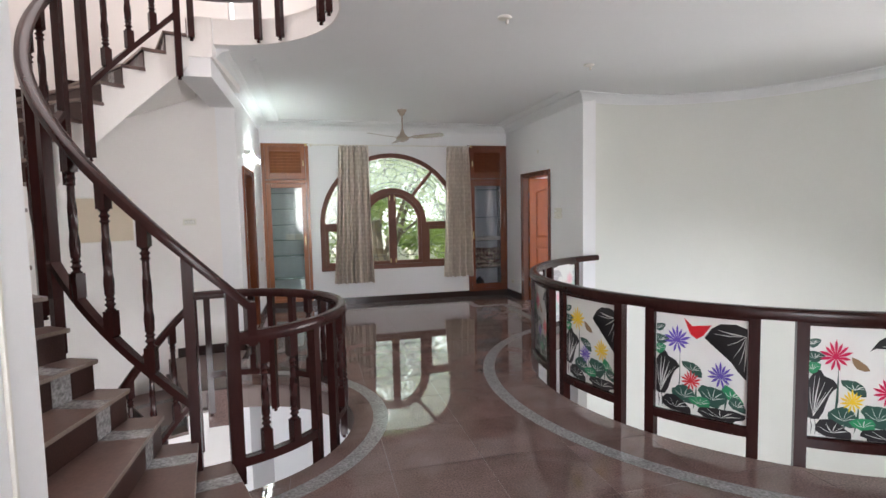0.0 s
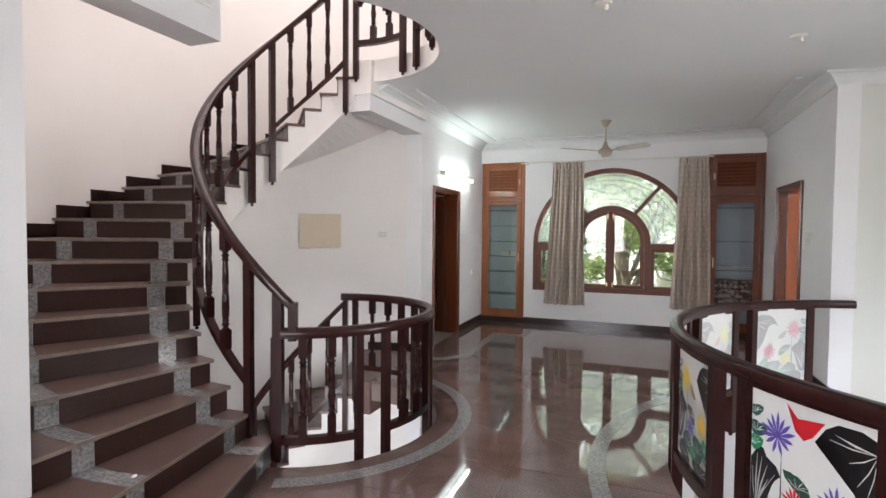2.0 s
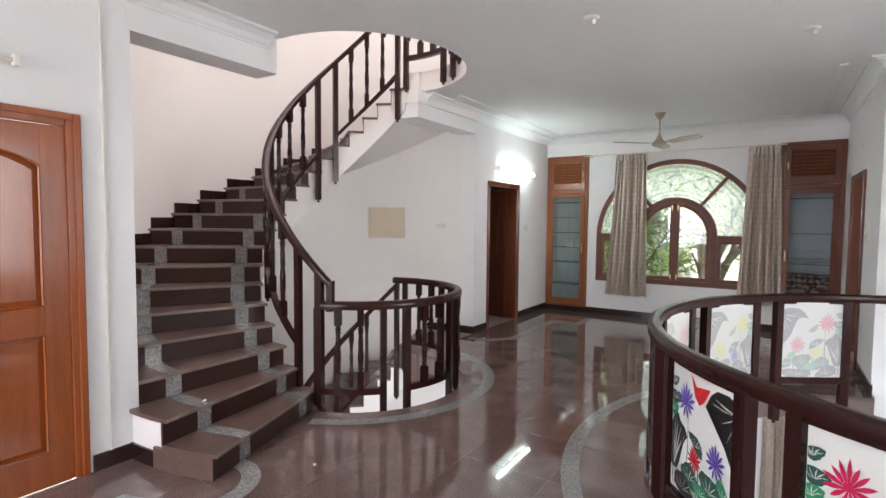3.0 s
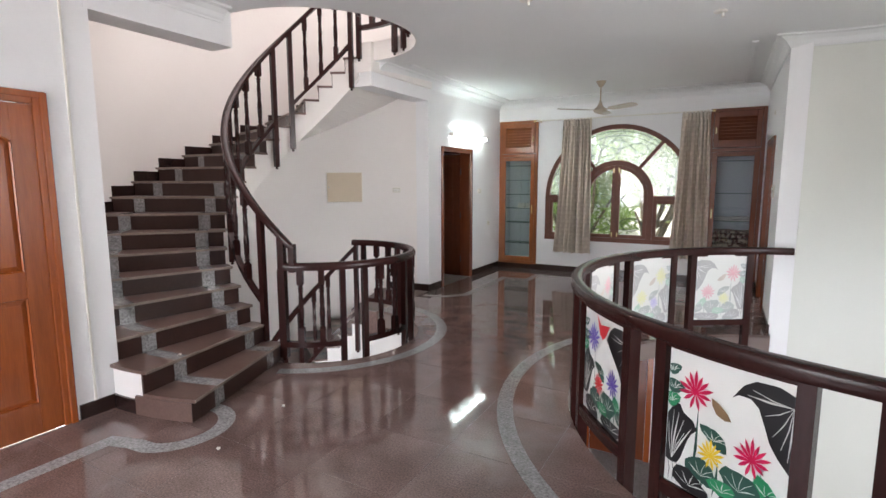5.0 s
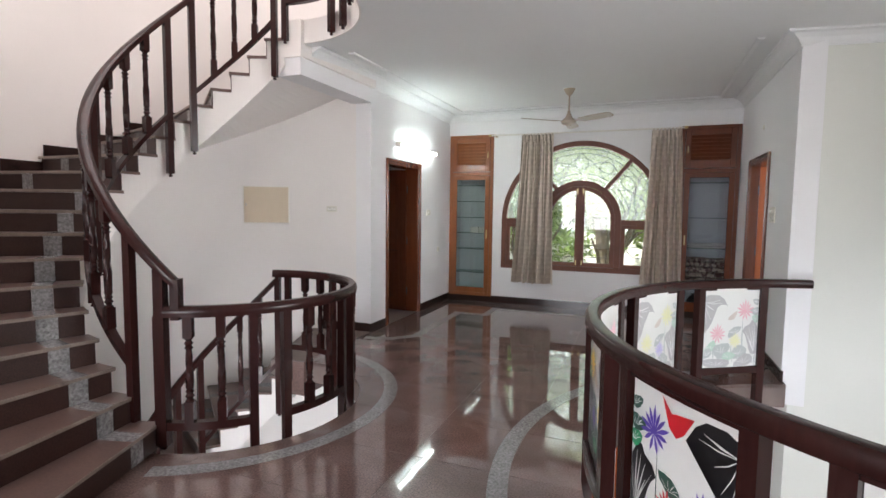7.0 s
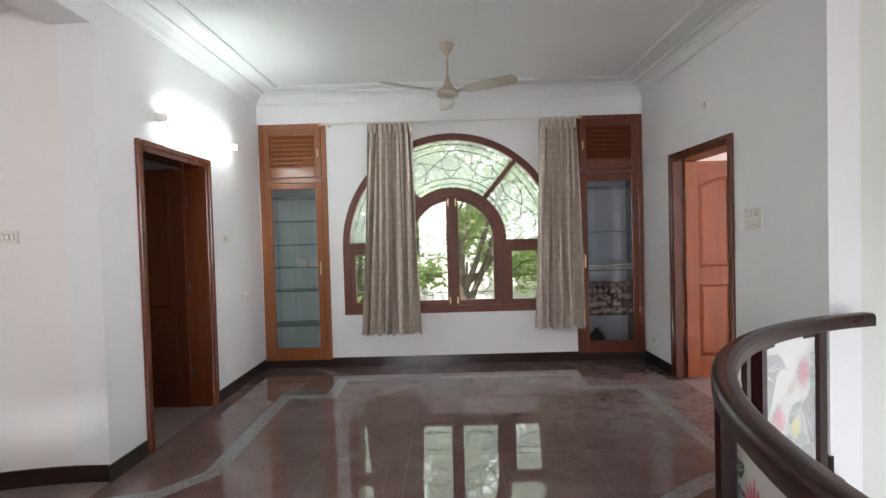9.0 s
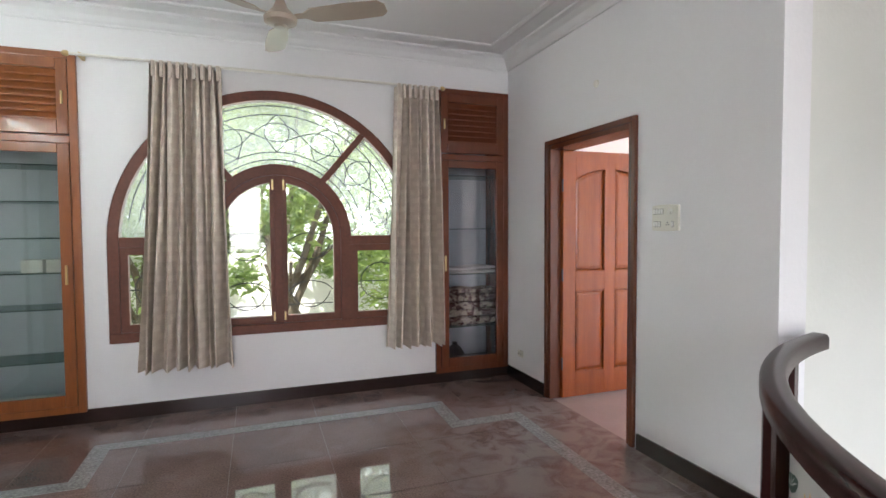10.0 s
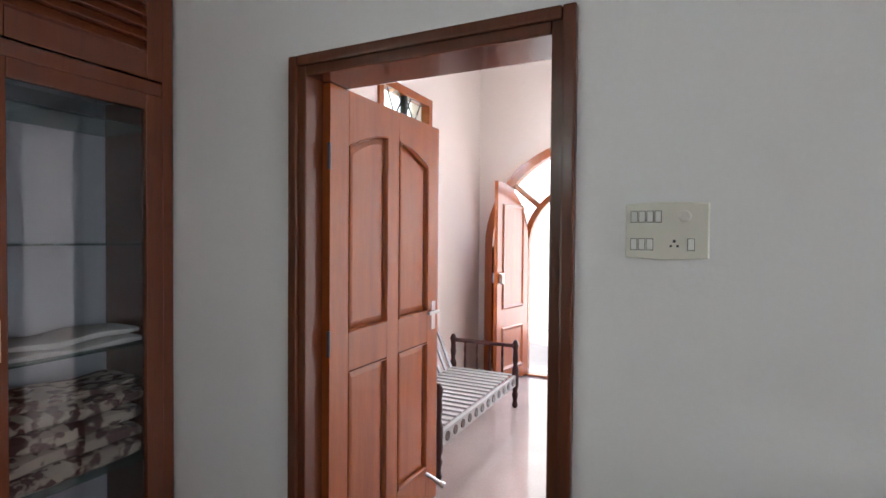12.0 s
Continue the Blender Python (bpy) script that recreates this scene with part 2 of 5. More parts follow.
# floors and ceilings
bm = prism(bmnew(), [(XL, YB), (6.3, YB), (6.3, 1.2), (3.06, 1.9), (3.06, YF + 0.3), (-2.6, YF + 0.3), (-2.6, 6.4), (-1.5, 5.75), (-1.95, 5.7), (-1.45, 4.3), (XL, 4.2)], -0.2, -0.0014)
floor = tagged(part("floor", bm, JOINT), "polished brown granite tile floor with grey inlaid bands", "floor", "", "structure")
bm = prism(bmnew(), [(XL, YB), (6.3, YB), (6.3, 5.74), (XR + 0.18, 5.74), (XR + 0.18, YF + 0.3), (XL, YF + 0.3)], H, TOP)
ceiling = tagged(part("ceiling", bm, CEILING), "white painted flat ceiling with a round stair opening", "ceiling", "", "structure")
cut(floor, [solid(lambda b: prism(b, arc(G, 0.965, 0, 360, 64)[:-1], -1, 1)), solid(lambda b: prism(b, arc(V, 2.07, 0, 360, 96)[:-1], -1, 1))])
cut(ceiling, [solid(lambda b: prism(b, arc(G, 0.975, 0, 360, 72)[:-1], 2, 4))])

# walls of the hall
wall_far = quickbox("wall_far", (XL - 0.2, YF, -0.2), (XR + 0.2, YF + 0.25, H), PLASTER, "white painted wall with an arched window and two built-in cabinets")


def arch_poly(x0, x1, z0, zs, n=28):
    r = (x1 - x0) / 2
    return [(x0, z0), (x1, z0)] + [((x0 + x1) / 2 + r * math.cos(math.pi * i / n), zs + r * math.sin(math.pi * i / n)) for i in range(n + 1)]


def arch_solid(bm, x0, x1, z0, zs, y0, y1):
    poly = arch_poly(x0, x1, z0, zs)
    return loft(bm, [[(x, y0, z) for x, z in poly], [(x, y1, z) for x, z in poly]])


WX, WR, WZ0, WZS = 0.97, 1.20, 0.56, 1.31
cut(wall_far, [solid(lambda b: arch_solid(b, WX - WR, WX + WR, WZ0, WZS, YF - 1, YF + 1)),
               solid(lambda b: box(b, (-1.06, YF - 1, 0.09), (-0.40, YF + 1, 2.63))),
               solid(lambda b: box(b, (2.33, YF - 1, 0.09), (3.02, YF + 1, 2.63)))])
wall_left_far = quickbox("wall_left_far", (XL - 0.2, 5.66, -0.2), (XL, YF, H), PLASTER, "white painted wall with an open doorway")
cut(wall_left_far, [solid(lambda b: box(b, (XL - 1, 6.03, -0.1), (XL + 1, 7.06, 2.10)))])
wall_right = quickbox("wall_right", (XR, 5.553, -0.2), (XR + 0.18, YF, H), PLASTER, "white painted wall with an open doorway")
cut(wall_right, [solid(lambda b: box(b, (XR - 1, 6.48, -0.1), (XR + 1, 7.54, 2.10)))])
wall_left_near = quickbox("wall_left_near", (XL - 0.2, YB, -0.2), (XL, 1.33, H), PLASTER, "white painted wall with a closed door")
cut(wall_left_near, [solid(lambda b: box(b, (XL - 1, 0.0, -0.1), (XL + 1, 1.04, 2.10)))])
wall_back = quickbox("wall_back", (XL - 0.2, YB - 0.2, -0.2), (6.5, YB, H), PLASTER, "white painted wall out of view, with an opening added for light")
# Opening added out of view for the back fill lamp.
cut(wall_back, [solid(lambda b: box(b, (-1.0, YB - 1, 0.8), (0.95, YB + 1, 2.6)))])
wall_side = quickbox("wall_side", (6.3, YB, -3.4), (6.5, 5.7, H), PLASTER, "white painted wall out of view, with an opening added for light")
# Both openings are added, out of view; the second faces the void fill lamp.
cut(wall_side, [solid(lambda b: box(b, (5.8, -1.2, 0.8), (7, 0.5, 2.55))), solid(lambda b: box(b, (5.8, 1.2, 0.5), (7, 3.4, 2.72)))])
beam_near = quickbox("beam_near", (XL - 0.25, 1.3, 2.69), (XL + 0.004, 2.44, H + 0.01), PLASTER, "white painted beam beside the stair opening", "beam")
beam_far = quickbox("beam_far", (XL - 0.25, 4.36, 2.69), (XL + 0.004, 5.70, H + 0.01), PLASTER, "white painted beam beside the stair opening", "beam")

# round walls of the stairwell and of the void
bm = ring_profile(bmnew(), WELL[0], [(WELL[1], -3.4), (WELL[1] + 0.22, -3.4), (WELL[1] + 0.22, 6.2), (WELL[1], 6.2)], 90.3, 269.7, 4)
tagged(part("wall_stairwell", bm, CREAM, smooth=True), "curved cream-white stairwell wall", "wall", "", "structure")
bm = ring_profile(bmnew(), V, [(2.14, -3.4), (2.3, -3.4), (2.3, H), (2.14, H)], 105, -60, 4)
wall_void = tagged(part("wall_void", bm, WARMWHITE_DIM, smooth=True), "curved plain white wall round the open void", "wall", "", "structure")
# Unseen part of the wall, opened to let the void fill lamp through.
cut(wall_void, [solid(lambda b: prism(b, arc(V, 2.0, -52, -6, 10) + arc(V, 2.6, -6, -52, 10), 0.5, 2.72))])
# storey above the stair
bm = bmnew()
box(bm, (0.3, 0.8, TOP), (0.5, 6.2, 6.2))
box(bm, (XL, 0.8, TOP), (0.3, 1.0, 6.2))
box(bm, (XL, 6.0, TOP), (0.3, 6.2, 6.2))
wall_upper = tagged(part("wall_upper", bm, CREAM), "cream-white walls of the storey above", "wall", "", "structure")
# Unseen opening, added only for the upper fill lamp.
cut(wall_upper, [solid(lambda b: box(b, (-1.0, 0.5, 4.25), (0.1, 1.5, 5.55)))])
quickbox("ceiling_upper", (-3.7, 0.8, 6.2), (0.5, 6.2, 6.35), CEILING, "white ceiling of the storey above", "ceiling")
# lower storey
quickbox("floor_lower", (-3.6, -3.4, -3.4), (6.5, YF + 0.2, -3.18), GREY, "pale stone floor of the storey below", "floor")
bm = bmnew()
box(bm, (XL - 0.2, YF, -3.18), (XR + 0.6, YF + 0.2, -0.2))
box(bm, (XL - 0.2, 5.66, -3.18), (XL, YF, -0.2))
box(bm, (XR + 0.4, 5.7, -3.18), (XR + 0.6, YF, -0.2))
box(bm, (XL - 0.2, -3.4, -3.18), (6.5, -3.2, -0.2))
box(bm, (XL - 0.2, -3.2, -3.18), (XL, 1.36, -0.2))
tagged(part("wall_lower", bm, PLASTER), "white walls of the storey below", "wall", "", "structure")


# ---- stairs ----
def nose(a):
    """Height of the line through the nosings at angle a."""
    return RISE * ((A1 - a) / DA + 1)


def polar(r, a, z=0.0):
    return (r * math.cos(radians(a)), r * math.sin(radians(a)), z)


def sector(bm, r0, r1, a0, a1, z0, z1, n=3):
    inner = [polar(r0, a0 + (a1 - a0) * i / n)[:2] for i in range(n + 1)]
    outer = [polar(r1, a0 + (a1 - a0) * i / n)[:2] for i in range(n + 1)]
    return prism(bm, inner + outer[::-1], z0, z1)


def staircase(at_z, label):
    st = thing("curved_staircase", label, "staircase", (*S, at_z))
    # white concrete, step by step, with a smooth sloping soffit
    low = 0.0 if at_z > -1 else -9
    for k in range(1, 20):
        a0, a1 = A1 - DA * (k - 1), A1 - DA * k
        r1 = 2.13 if k < 3 else RO
        z = k * RISE - 0.022
        rings = []
        for i in range(4):
            b = a0 + (a1 - a0) * i / 3
            lo = max(nose(b) - 0.40, low)
            rings.append([polar(RI, b, lo), polar(r1, b, lo), polar(r1, b, z), polar(RI, b, z)])
        part("step_block", loft(bmnew(), rings), CREAM, st, "white painted step core" if k == 1 else "")
    rings = []
    for i in range(97):
        b = A1 - DA * 2.2 - DA * 16.8 * i / 96
        lo = max(nose(b) - 0.406, low + 0.002)
        rad = [RI + 0.003 + (2.13 - RI) * k / 8 for k in range(9)]
        rings.append([polar(r, b, lo) for r in rad] + [polar(r, b, lo + 0.012) for r in reversed(rad)])
    part("soffit", loft(bmnew(), rings), CREAM, st, "smooth white plastered soffit", True)
    if at_z > -1:
        part("end_stone", sector(bmnew(), 2.131, 2.15, A1 + 0.4, A1 - DA - 2, 0.001, RISE - 0.026), TREAD, st)
        part("end_skirting", sector(bmnew(), 2.131, 2.147, A1 - DA - 2.1, A1 - 2 * DA, 0.001, 0.10), SKIRT, st)
    for k in range(1, 20):
        a0, a1 = A1 - DA * (k - 1), A1 - DA * k
        r1 = 2.15 if k < 3 else RO
        z = k * RISE
        ov = 1.1
        for nm, r0, r2, mat in (("tread_stone", RI - 0.02, 1.06, TREAD), ("inlay_stone", 1.06, 1.17, GREY), ("tread_stone", 1.17, 1.79, TREAD), ("inlay_stone", 1.79, 1.90, GREY), ("tread_stone", 1.90, r1, TREAD)):
            part(nm, sector(bmnew(), r0 + 0.0008, r2 - 0.0008, a0 + ov, a1 + 0.05, z - 0.024, z), mat, st)
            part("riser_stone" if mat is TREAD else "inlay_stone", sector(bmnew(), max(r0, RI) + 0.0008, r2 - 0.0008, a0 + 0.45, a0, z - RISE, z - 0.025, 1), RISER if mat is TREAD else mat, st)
        part("nosing_edge", sector(bmnew(), RI - 0.02, r1 - 0.002, a0 + ov + 0.16, a0 + ov + 0.001, z - 0.020, z - 0.001, 2), WORN, st)
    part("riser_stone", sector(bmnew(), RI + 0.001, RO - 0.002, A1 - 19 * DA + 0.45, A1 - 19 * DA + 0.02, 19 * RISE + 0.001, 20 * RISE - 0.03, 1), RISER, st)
    return st


stair_up = staircase(0.0, "curved granite staircase rising to the storey above, grey inlays, white soffit")
stair_down = staircase(-TOP, "curved granite staircase descending to the storey below")
# landings
for z, nm in ((0.0, "landing"), (TOP, "landing_upper")):
    bm = ring_profile(bmnew(), S, [(RI, z - 0.33), (RO, z - 0.33), (RO, z - 0.004), (RI, z - 0.004)], 88, A1 + 360 - DA * 19, 3)
    tagged(part(nm, bm, CREAM if z else GRANITE), "stair landing slab", "landing", "", "structure")
bm = ring_profile(bmnew(), G, [(0.976, H - 0.0), (0.98, TOP), (0.962, TOP), (0.962, H)], -92, 92, 4)
tagged(part("trim_opening_upper", bm, CREAM, smooth=True), "white rounded edge of the ceiling opening", "trim", "", "structure")

# ---- turned-wood railings ----
BAL = [(0.02, 0.0), (0.024, 0.01), (0.024, 0.09), (0.014, 0.10), (0.021, 0.115), (0.014, 0.13), (0.020, 0.15), (0.013, 0.165), (0.016, 0.20), (0.019, 0.33),
       (0.016, 0.46), (0.013, 0.49), (0.020, 0.505), (0.014, 0.52), (0.021, 0.535), (0.014, 0.55), (0.024, 0.56), (0.024, 1.0)]


def oriented_box(bm, at, a, w, d, z0, z1):
    """An upright bar: w along the curve, d across it, turned to the angle a."""
    t = pose(at[0], at[1], 0, 0, 0, a)
    ps = [(-d / 2, -w / 2), (d / 2, -w / 2), (d / 2, w / 2), (-d / 2, w / 2)]
    loft(bm, [[t @ Vector((x, y, z)) for x, y in ps] for z in (z0, z1)])
    return bm


def post(parent, r, a, z0, z1, w=0.05):
    bm = bmnew()
    x, y, _ = polar(r, a)
    oriented_box(bm, (x, y), a, w, w, z0 + 0.03, z1)
    lathe(bm, [(0.001, 0), (0.014, 0.004), (0.016, 0.014), (0.008, 0.022), (0.018, 0.03)], (x, y, z0), 8)
    return part("post", bm, DARKWOOD, parent)


def baluster(parent, r, a, z0, z1):
    """Square ends, a turned and twisted middle."""
    bm = bmnew()
    x, y, _ = polar(r, a)
    h = z1 - z0
    e = 0.13
    oriented_box(bm, (x, y), a, 0.052, 0.052, z0, z0 + e)
    oriented_box(bm, (x, y), a, 0.052, 0.052, z1 - e, z1)
    m = h - 2 * e
    prof = [(0.025, 0), (0.026, 0.006), (0.016, 0.016), (0.018, 0.024), (0.027, 0.034), (0.018, 0.045), (0.017, 0.052), (0.025, 0.062), (0.016, 0.074)]
    rings = [(rr, z0 + e + zz, 0.0, 0.0) for rr, zz in prof]
    k = 20
    for i in range(k + 1):
        f = i / k
        rings.append((0.0235 - 0.006 * f, z0 + e + 0.086 + (m - 0.172) * f, 0.13 * min(1.0, 6 * f, 6 - 6 * f), 26.0 * i))
    rings += [(rr, z1 - e - zz, 0.0, 0.0) for rr, zz in reversed(prof)]
    seg = 12
    loops = []
    for rr, z, lobe, tw in rings:
        loops.append([(x + rr * (1 + lobe * math.cos(4 * (TAU * i / seg) - radians(tw) * 4 / 3)) * math.cos(TAU * i / seg), y + rr * (1 + lobe * math.cos(4 * (TAU * i / seg) - radians(tw) * 4 / 3)) * math.sin(TAU * i / seg), z) for i in range(seg)])
    loft(bm, loops)
    return part("baluster", bm, DARKWOOD, parent, smooth=True)


RAILP = [(-0.034, 0.0), (0.034, 0.0), (0.038, 0.022), (0.034, 0.05), (0.018, 0.066), (-0.018, 0.066), (-0.034, 0.05), (-0.038, 0.022)]


def rail_sweep(name, parent, r, a0, a1, zf, step=4.0, prof=RAILP, mat=None, label=""):
    n = max(2, int(abs(a1 - a0) / step))
    rings = []
    for i in range(n + 1):
        a = a0 + (a1 - a0) * i / n
        rings.append([polar(r + dx, a, zf(a) + dz) for dx, dz in prof])
    return part(name, loft(bmnew(), rings), mat or DARKWOOD, parent, label, True)


LOWP = [(-0.025, -0.025), (0.025, -0.025), (0.025, 0.025), (-0.025, 0.025)]


def guard(at_z, label):
    g = thing("stair_guard_rail", label, "railing", (*G, at_z))
    r = 0.905
    rail_sweep("handrail", g, r, -70.5, 111, lambda a: 0.815)
    for i in range(4):
        a = -73 + 47 * i
        post(g, r, a, -0.22 if i else -0.0, 0.82)
        post(g, r, a + 34, -0.22, 0.82)
        rail_sweep("bottom_rail", g, r, a, a + 34, lambda b: 0.15, prof=LOWP)
        for d in (11, 22.5):
            baluster(g, r, a + d, 0.17, 0.82)
    return g


def flight_rail(at_z, label):
    f = thing("stair_flight_rail", label, "railing", (*G, at_z))
    r = 0.905
    zf = lambda a: nose(a) + 0.905
    rail_sweep("handrail", f, r, -66, -253, zf, 3.0)
    bm = bmnew()
    x, y, _ = polar(r, -66)
    oriented_box(bm, (x, y), -66, 0.05, 0.07, 0.80, zf(-66) + 0.06)
    part("rail_end", bm, DARKWOOD, f)
    post(f, r, -72, 0.0, zf(-72) + 0.02, 0.06)
    for a0, a1 in ((-85, -134), (-146, -194), (-207, -251.5)):
        for a in (a0, a1):
            post(f, r, a, max(nose(a) - 0.40, 0.0 if at_z > -1 else -9), zf(a) + 0.02)
        rail_sweep("bottom_rail", f, r, a0, a1, lambda a: nose(a) + 0.13, 3.0, LOWP)
        for j in (1, 2, 3):
            a = a0 + (a1 - a0) * j / 4
            baluster(f, r, a, nose(a) + 0.14, zf(a) + 0.02)
    return f


guard(0.0, "curved dark wood guard rail with turned balusters round the stair opening")
guard(TOP, "curved dark wood guard rail of the storey above")
flight_rail(0.0, "dark wood handrail with twisted balusters along the rising stair")
flight_rail(-TOP, "dark wood handrail along the descending stair")

# ---- more materials ----
CURTAIN = material("curtain_fabric", (0.68, 0.605, 0.52), 0.85, vary=0.10, scale=9, fine=0.06, fine_scale=200, stretch=(1, 1, 0.4), bump=0.1, bump_scale=300)
_n, _l = CURTAIN.node_tree.nodes, CURTAIN.node_tree.links
_old = _n["Principled BSDF"].inputs["Base Color"].links[0].from_socket
_m = _n.new("ShaderNodeMapping")
_m.inputs["Rotation"].default_value = (radians(90), 0, 0)
_b = _n.new("ShaderNodeTexBrick")
_b.offset = 0.5
_b.inputs["Scale"].default_value = 5.0
_b.inputs["Color1"].default_value, _b.inputs["Color2"].default_value, _b.inputs["Mortar"].default_value = (1.0, 1.0, 1.0, 1), (0.98, 0.98, 0.975, 1), (0.90, 0.885, 0.88, 1)
_b.inputs["Mortar Size"].default_value, _b.inputs["Mortar Smooth"].default_value = 0.105, 0.5
_b.inputs["Brick Width"].default_value, _b.inputs["Row Height"].default_value = 0.40, 0.36
_x = _n.new("ShaderNodeMix")
_x.data_type, _x.blend_type = "RGBA", "MULTIPLY"
_x.inputs[0].default_value = 1.0
_l.new(_n["Texture Coordinate"].outputs["Object"], _m.inputs[0])
_l.new(_m.outputs[0], _b.inputs[0])
_l.new(_old, _x.inputs[6])
_l.new(_b.outputs[0], _x.inputs[7])
_l.new(_x.outputs[2], _n["Principled BSDF"].inputs["Base Color"])
PLATE = material("aged_ivory_plastic", (0.74, 0.72, 0.64), 0.32, vary=0.03)
SWITCHWHITE = material("white_switch_plastic", (0.86, 0.86, 0.83), 0.3, vary=0.02)
PLASTIC = material("ivory_plastic", (0.77, 0.75, 0.69), 0.35, vary=0.02)
BEIGE = material("beige_enamel", (0.66, 0.56, 0.42), 0.4, vary=0.03)
BRASS = material("brass", (0.62, 0.46, 0.22), 0.28, 1.0, vary=0.05)
STEEL = material("steel", (0.5, 0.5, 0.5), 0.3, 1.0, vary=0.05)
FANMAT = material("fan_enamel", (0.40, 0.325, 0.25), 0.35, vary=0.04, coat=0.3)
GLASS = glass_material("window_glass", (0.93, 0.97, 0.94))
# Tinted darker than window_glass, to darken what shows inside the right cabinet.
DIMGLASS = glass_material("tinted_glass", (0.84, 0.86, 0.88))
SHELFGLASS = glass_material("shelf_glass", (0.55, 0.68, 0.64))
TEXGLASS = glass_material("textured_glass", (0.93, 0.97, 0.94), 0.1)
_n, _l = TEXGLASS.node_tree.nodes, TEXGLASS.node_tree.links
_t = _n.new("ShaderNodeBsdfTranslucent")
_t.inputs[0].default_value = (0.90, 0.96, 0.92, 1)
_x = _n.new("ShaderNodeMixShader")
_ns = _n.new("ShaderNodeTexNoise")
_ns.inputs["Scale"].default_value = 30
_mr = _n.new("ShaderNodeMapRange")
_mr.inputs[3].default_value, _mr.inputs[4].default_value = 0.12, 0.26
_l.new(_ns.outputs[0], _mr.inputs[0])
_l.new(_mr.outputs[0], _x.inputs[0])
_l.new(_n["Mix Shader"].outputs[0], _x.inputs[1])
_l.new(_t.outputs[0], _x.inputs[2])
_l.new(_x.outputs[0], _n["Material Output"].inputs[0])
LEAD = material("window_lead", (0.05, 0.055, 0.06), 0.5, 0.6)
ACRYLIC = material("white_acrylic", (0.78, 0.79, 0.76), 0.18, vary=0.02, scale=3)
CABBACK = material("pale_laminate", (0.53, 0.575, 0.62), 0.4, vary=0.03)
CLOTH = material("white_cloth", (0.68, 0.66, 0.62), 0.9, vary=0.06, scale=12)
BLANKET = material("patterned_blanket", (0.30, 0.20, 0.15), 0.95, vary=0.1, scale=26, fine=0.1)
_n, _l = BLANKET.node_tree.nodes, BLANKET.node_tree.links
_v = _n.new("ShaderNodeTexNoise")
_v.inputs["Scale"].default_value = 22
_r = _n.new("ShaderNodeValToRGB")
_r.color_ramp.elements[0].position, _r.color_ramp.elements[0].color = 0.46, (0.10, 0.045, 0.04, 1)
_r.color_ramp.elements[1].position, _r.color_ramp.elements[1].color = 0.54, (0.46, 0.38, 0.30, 1)
_l.new(_n["Texture Coordinate"].outputs["Object"], _v.inputs[0])
_l.new(_v.outputs[0], _r.inputs[0])
_l.new(_r.outputs[0], _n["Principled BSDF"].inputs["Base Color"])
GAPGREY = material("switch_shadow_gap", (0.26, 0.245, 0.22), 0.6)
IRON = material("grey_painted_iron", (0.30, 0.30, 0.31), 0.4, 0.3, vary=0.06)
BLACK = material("black_rubber", (0.02, 0.02, 0.022), 0.5)
BARK = material("bark", (0.12, 0.09, 0.06), 0.9, vary=0.2, scale=8, bump=0.4, bump_scale=20)
GROUND = material("outdoor_ground", (0.22, 0.19, 0.15), 0.95, vary=0.2, scale=0.8, fine=0.1)
OUTWALL = material("outdoor_wall", (0.78, 0.75, 0.70), 0.9, vary=0.08, scale=1.5, fine=0.04)
PINKWALL = material("room_paint", (0.80, 0.75, 0.72), 0.55, vary=0.02, scale=1.2, bump=0.1, bump_scale=35)
# Room floor is brown stone; its pale reflection is put into this colour.
PALEFLOOR = material("pale_floor", (0.33, 0.27, 0.265), 0.06, vary=0.08, scale=3, fine=0.06)
TUBE = glow("tube_glow", (0.84, 1.0, 0.93), 17.0)
PAINTS = {"black": (0.012, 0.012, 0.014), "green": (0.02, 0.26, 0.11), "teal": (0.024, 0.085, 0.064), "purple": (0.13, 0.085, 0.42), "red": (0.62, 0.02, 0.03),
          "magenta": (0.58, 0.011, 0.085), "yellow": (0.80, 0.55, 0.03), "vein": (0.72, 0.73, 0.70), "brown": (0.26, 0.17, 0.09)}
PAINT = {k: material("paint_" + k, c, 0.3, vary=0.06, scale=20) for k, c in PAINTS.items()}
# Light through the translucent panel, put into paler colours for the picture's back.
PALE = {k: material("showthrough_paint_" + k, tuple(0.70 * 0.62 + 0.30 * min(1.0, x * 2.2) for x in c), 0.3, vary=0.04, scale=20) for k, c in PAINTS.items()}


def leafmat(name, colour, through_colour):
    m = material(name, colour, 0.45, vary=0.2, scale=2)
    n, l = m.node_tree.nodes, m.node_tree.links
    tl = n.new("ShaderNodeBsdfTranslucent")
    tl.inputs[0].default_value = (*through_colour, 1)
    mx = n.new("ShaderNodeMixShader")
    mx.inputs[0].default_value = 0.58
    l.new(n["Principled BSDF"].outputs[0], mx.inputs[1])
    l.new(tl.outputs[0], mx.inputs[2])
    l.new(mx.outputs[0], n["Material Output"].inputs[0])
    return m


LEAF = leafmat("leaf", (0.11, 0.15, 0.04), (0.42, 0.52, 0.16))
LEAF2 = leafmat("leaf_dark", (0.08, 0.12, 0.04), (0.32, 0.42, 0.14))

# ---- railing of the void ----
VR = 2.035
vr = thing("void_railing", "curved dark wood railing with lotus-painted white panels round the void", "railing", (*V, 0))
rail_sweep("handrail", vr, VR, 103, 298, lambda a: 0.85, 3.0, [(-0.036, 0.0), (0.036, 0.0), (0.04, 0.006), (0.04, 0.05), (0.034, 0.062), (0.024, 0.068), (-0.024, 0.068), (-0.034, 0.062), (-0.04, 0.05), (-0.04, 0.006)])


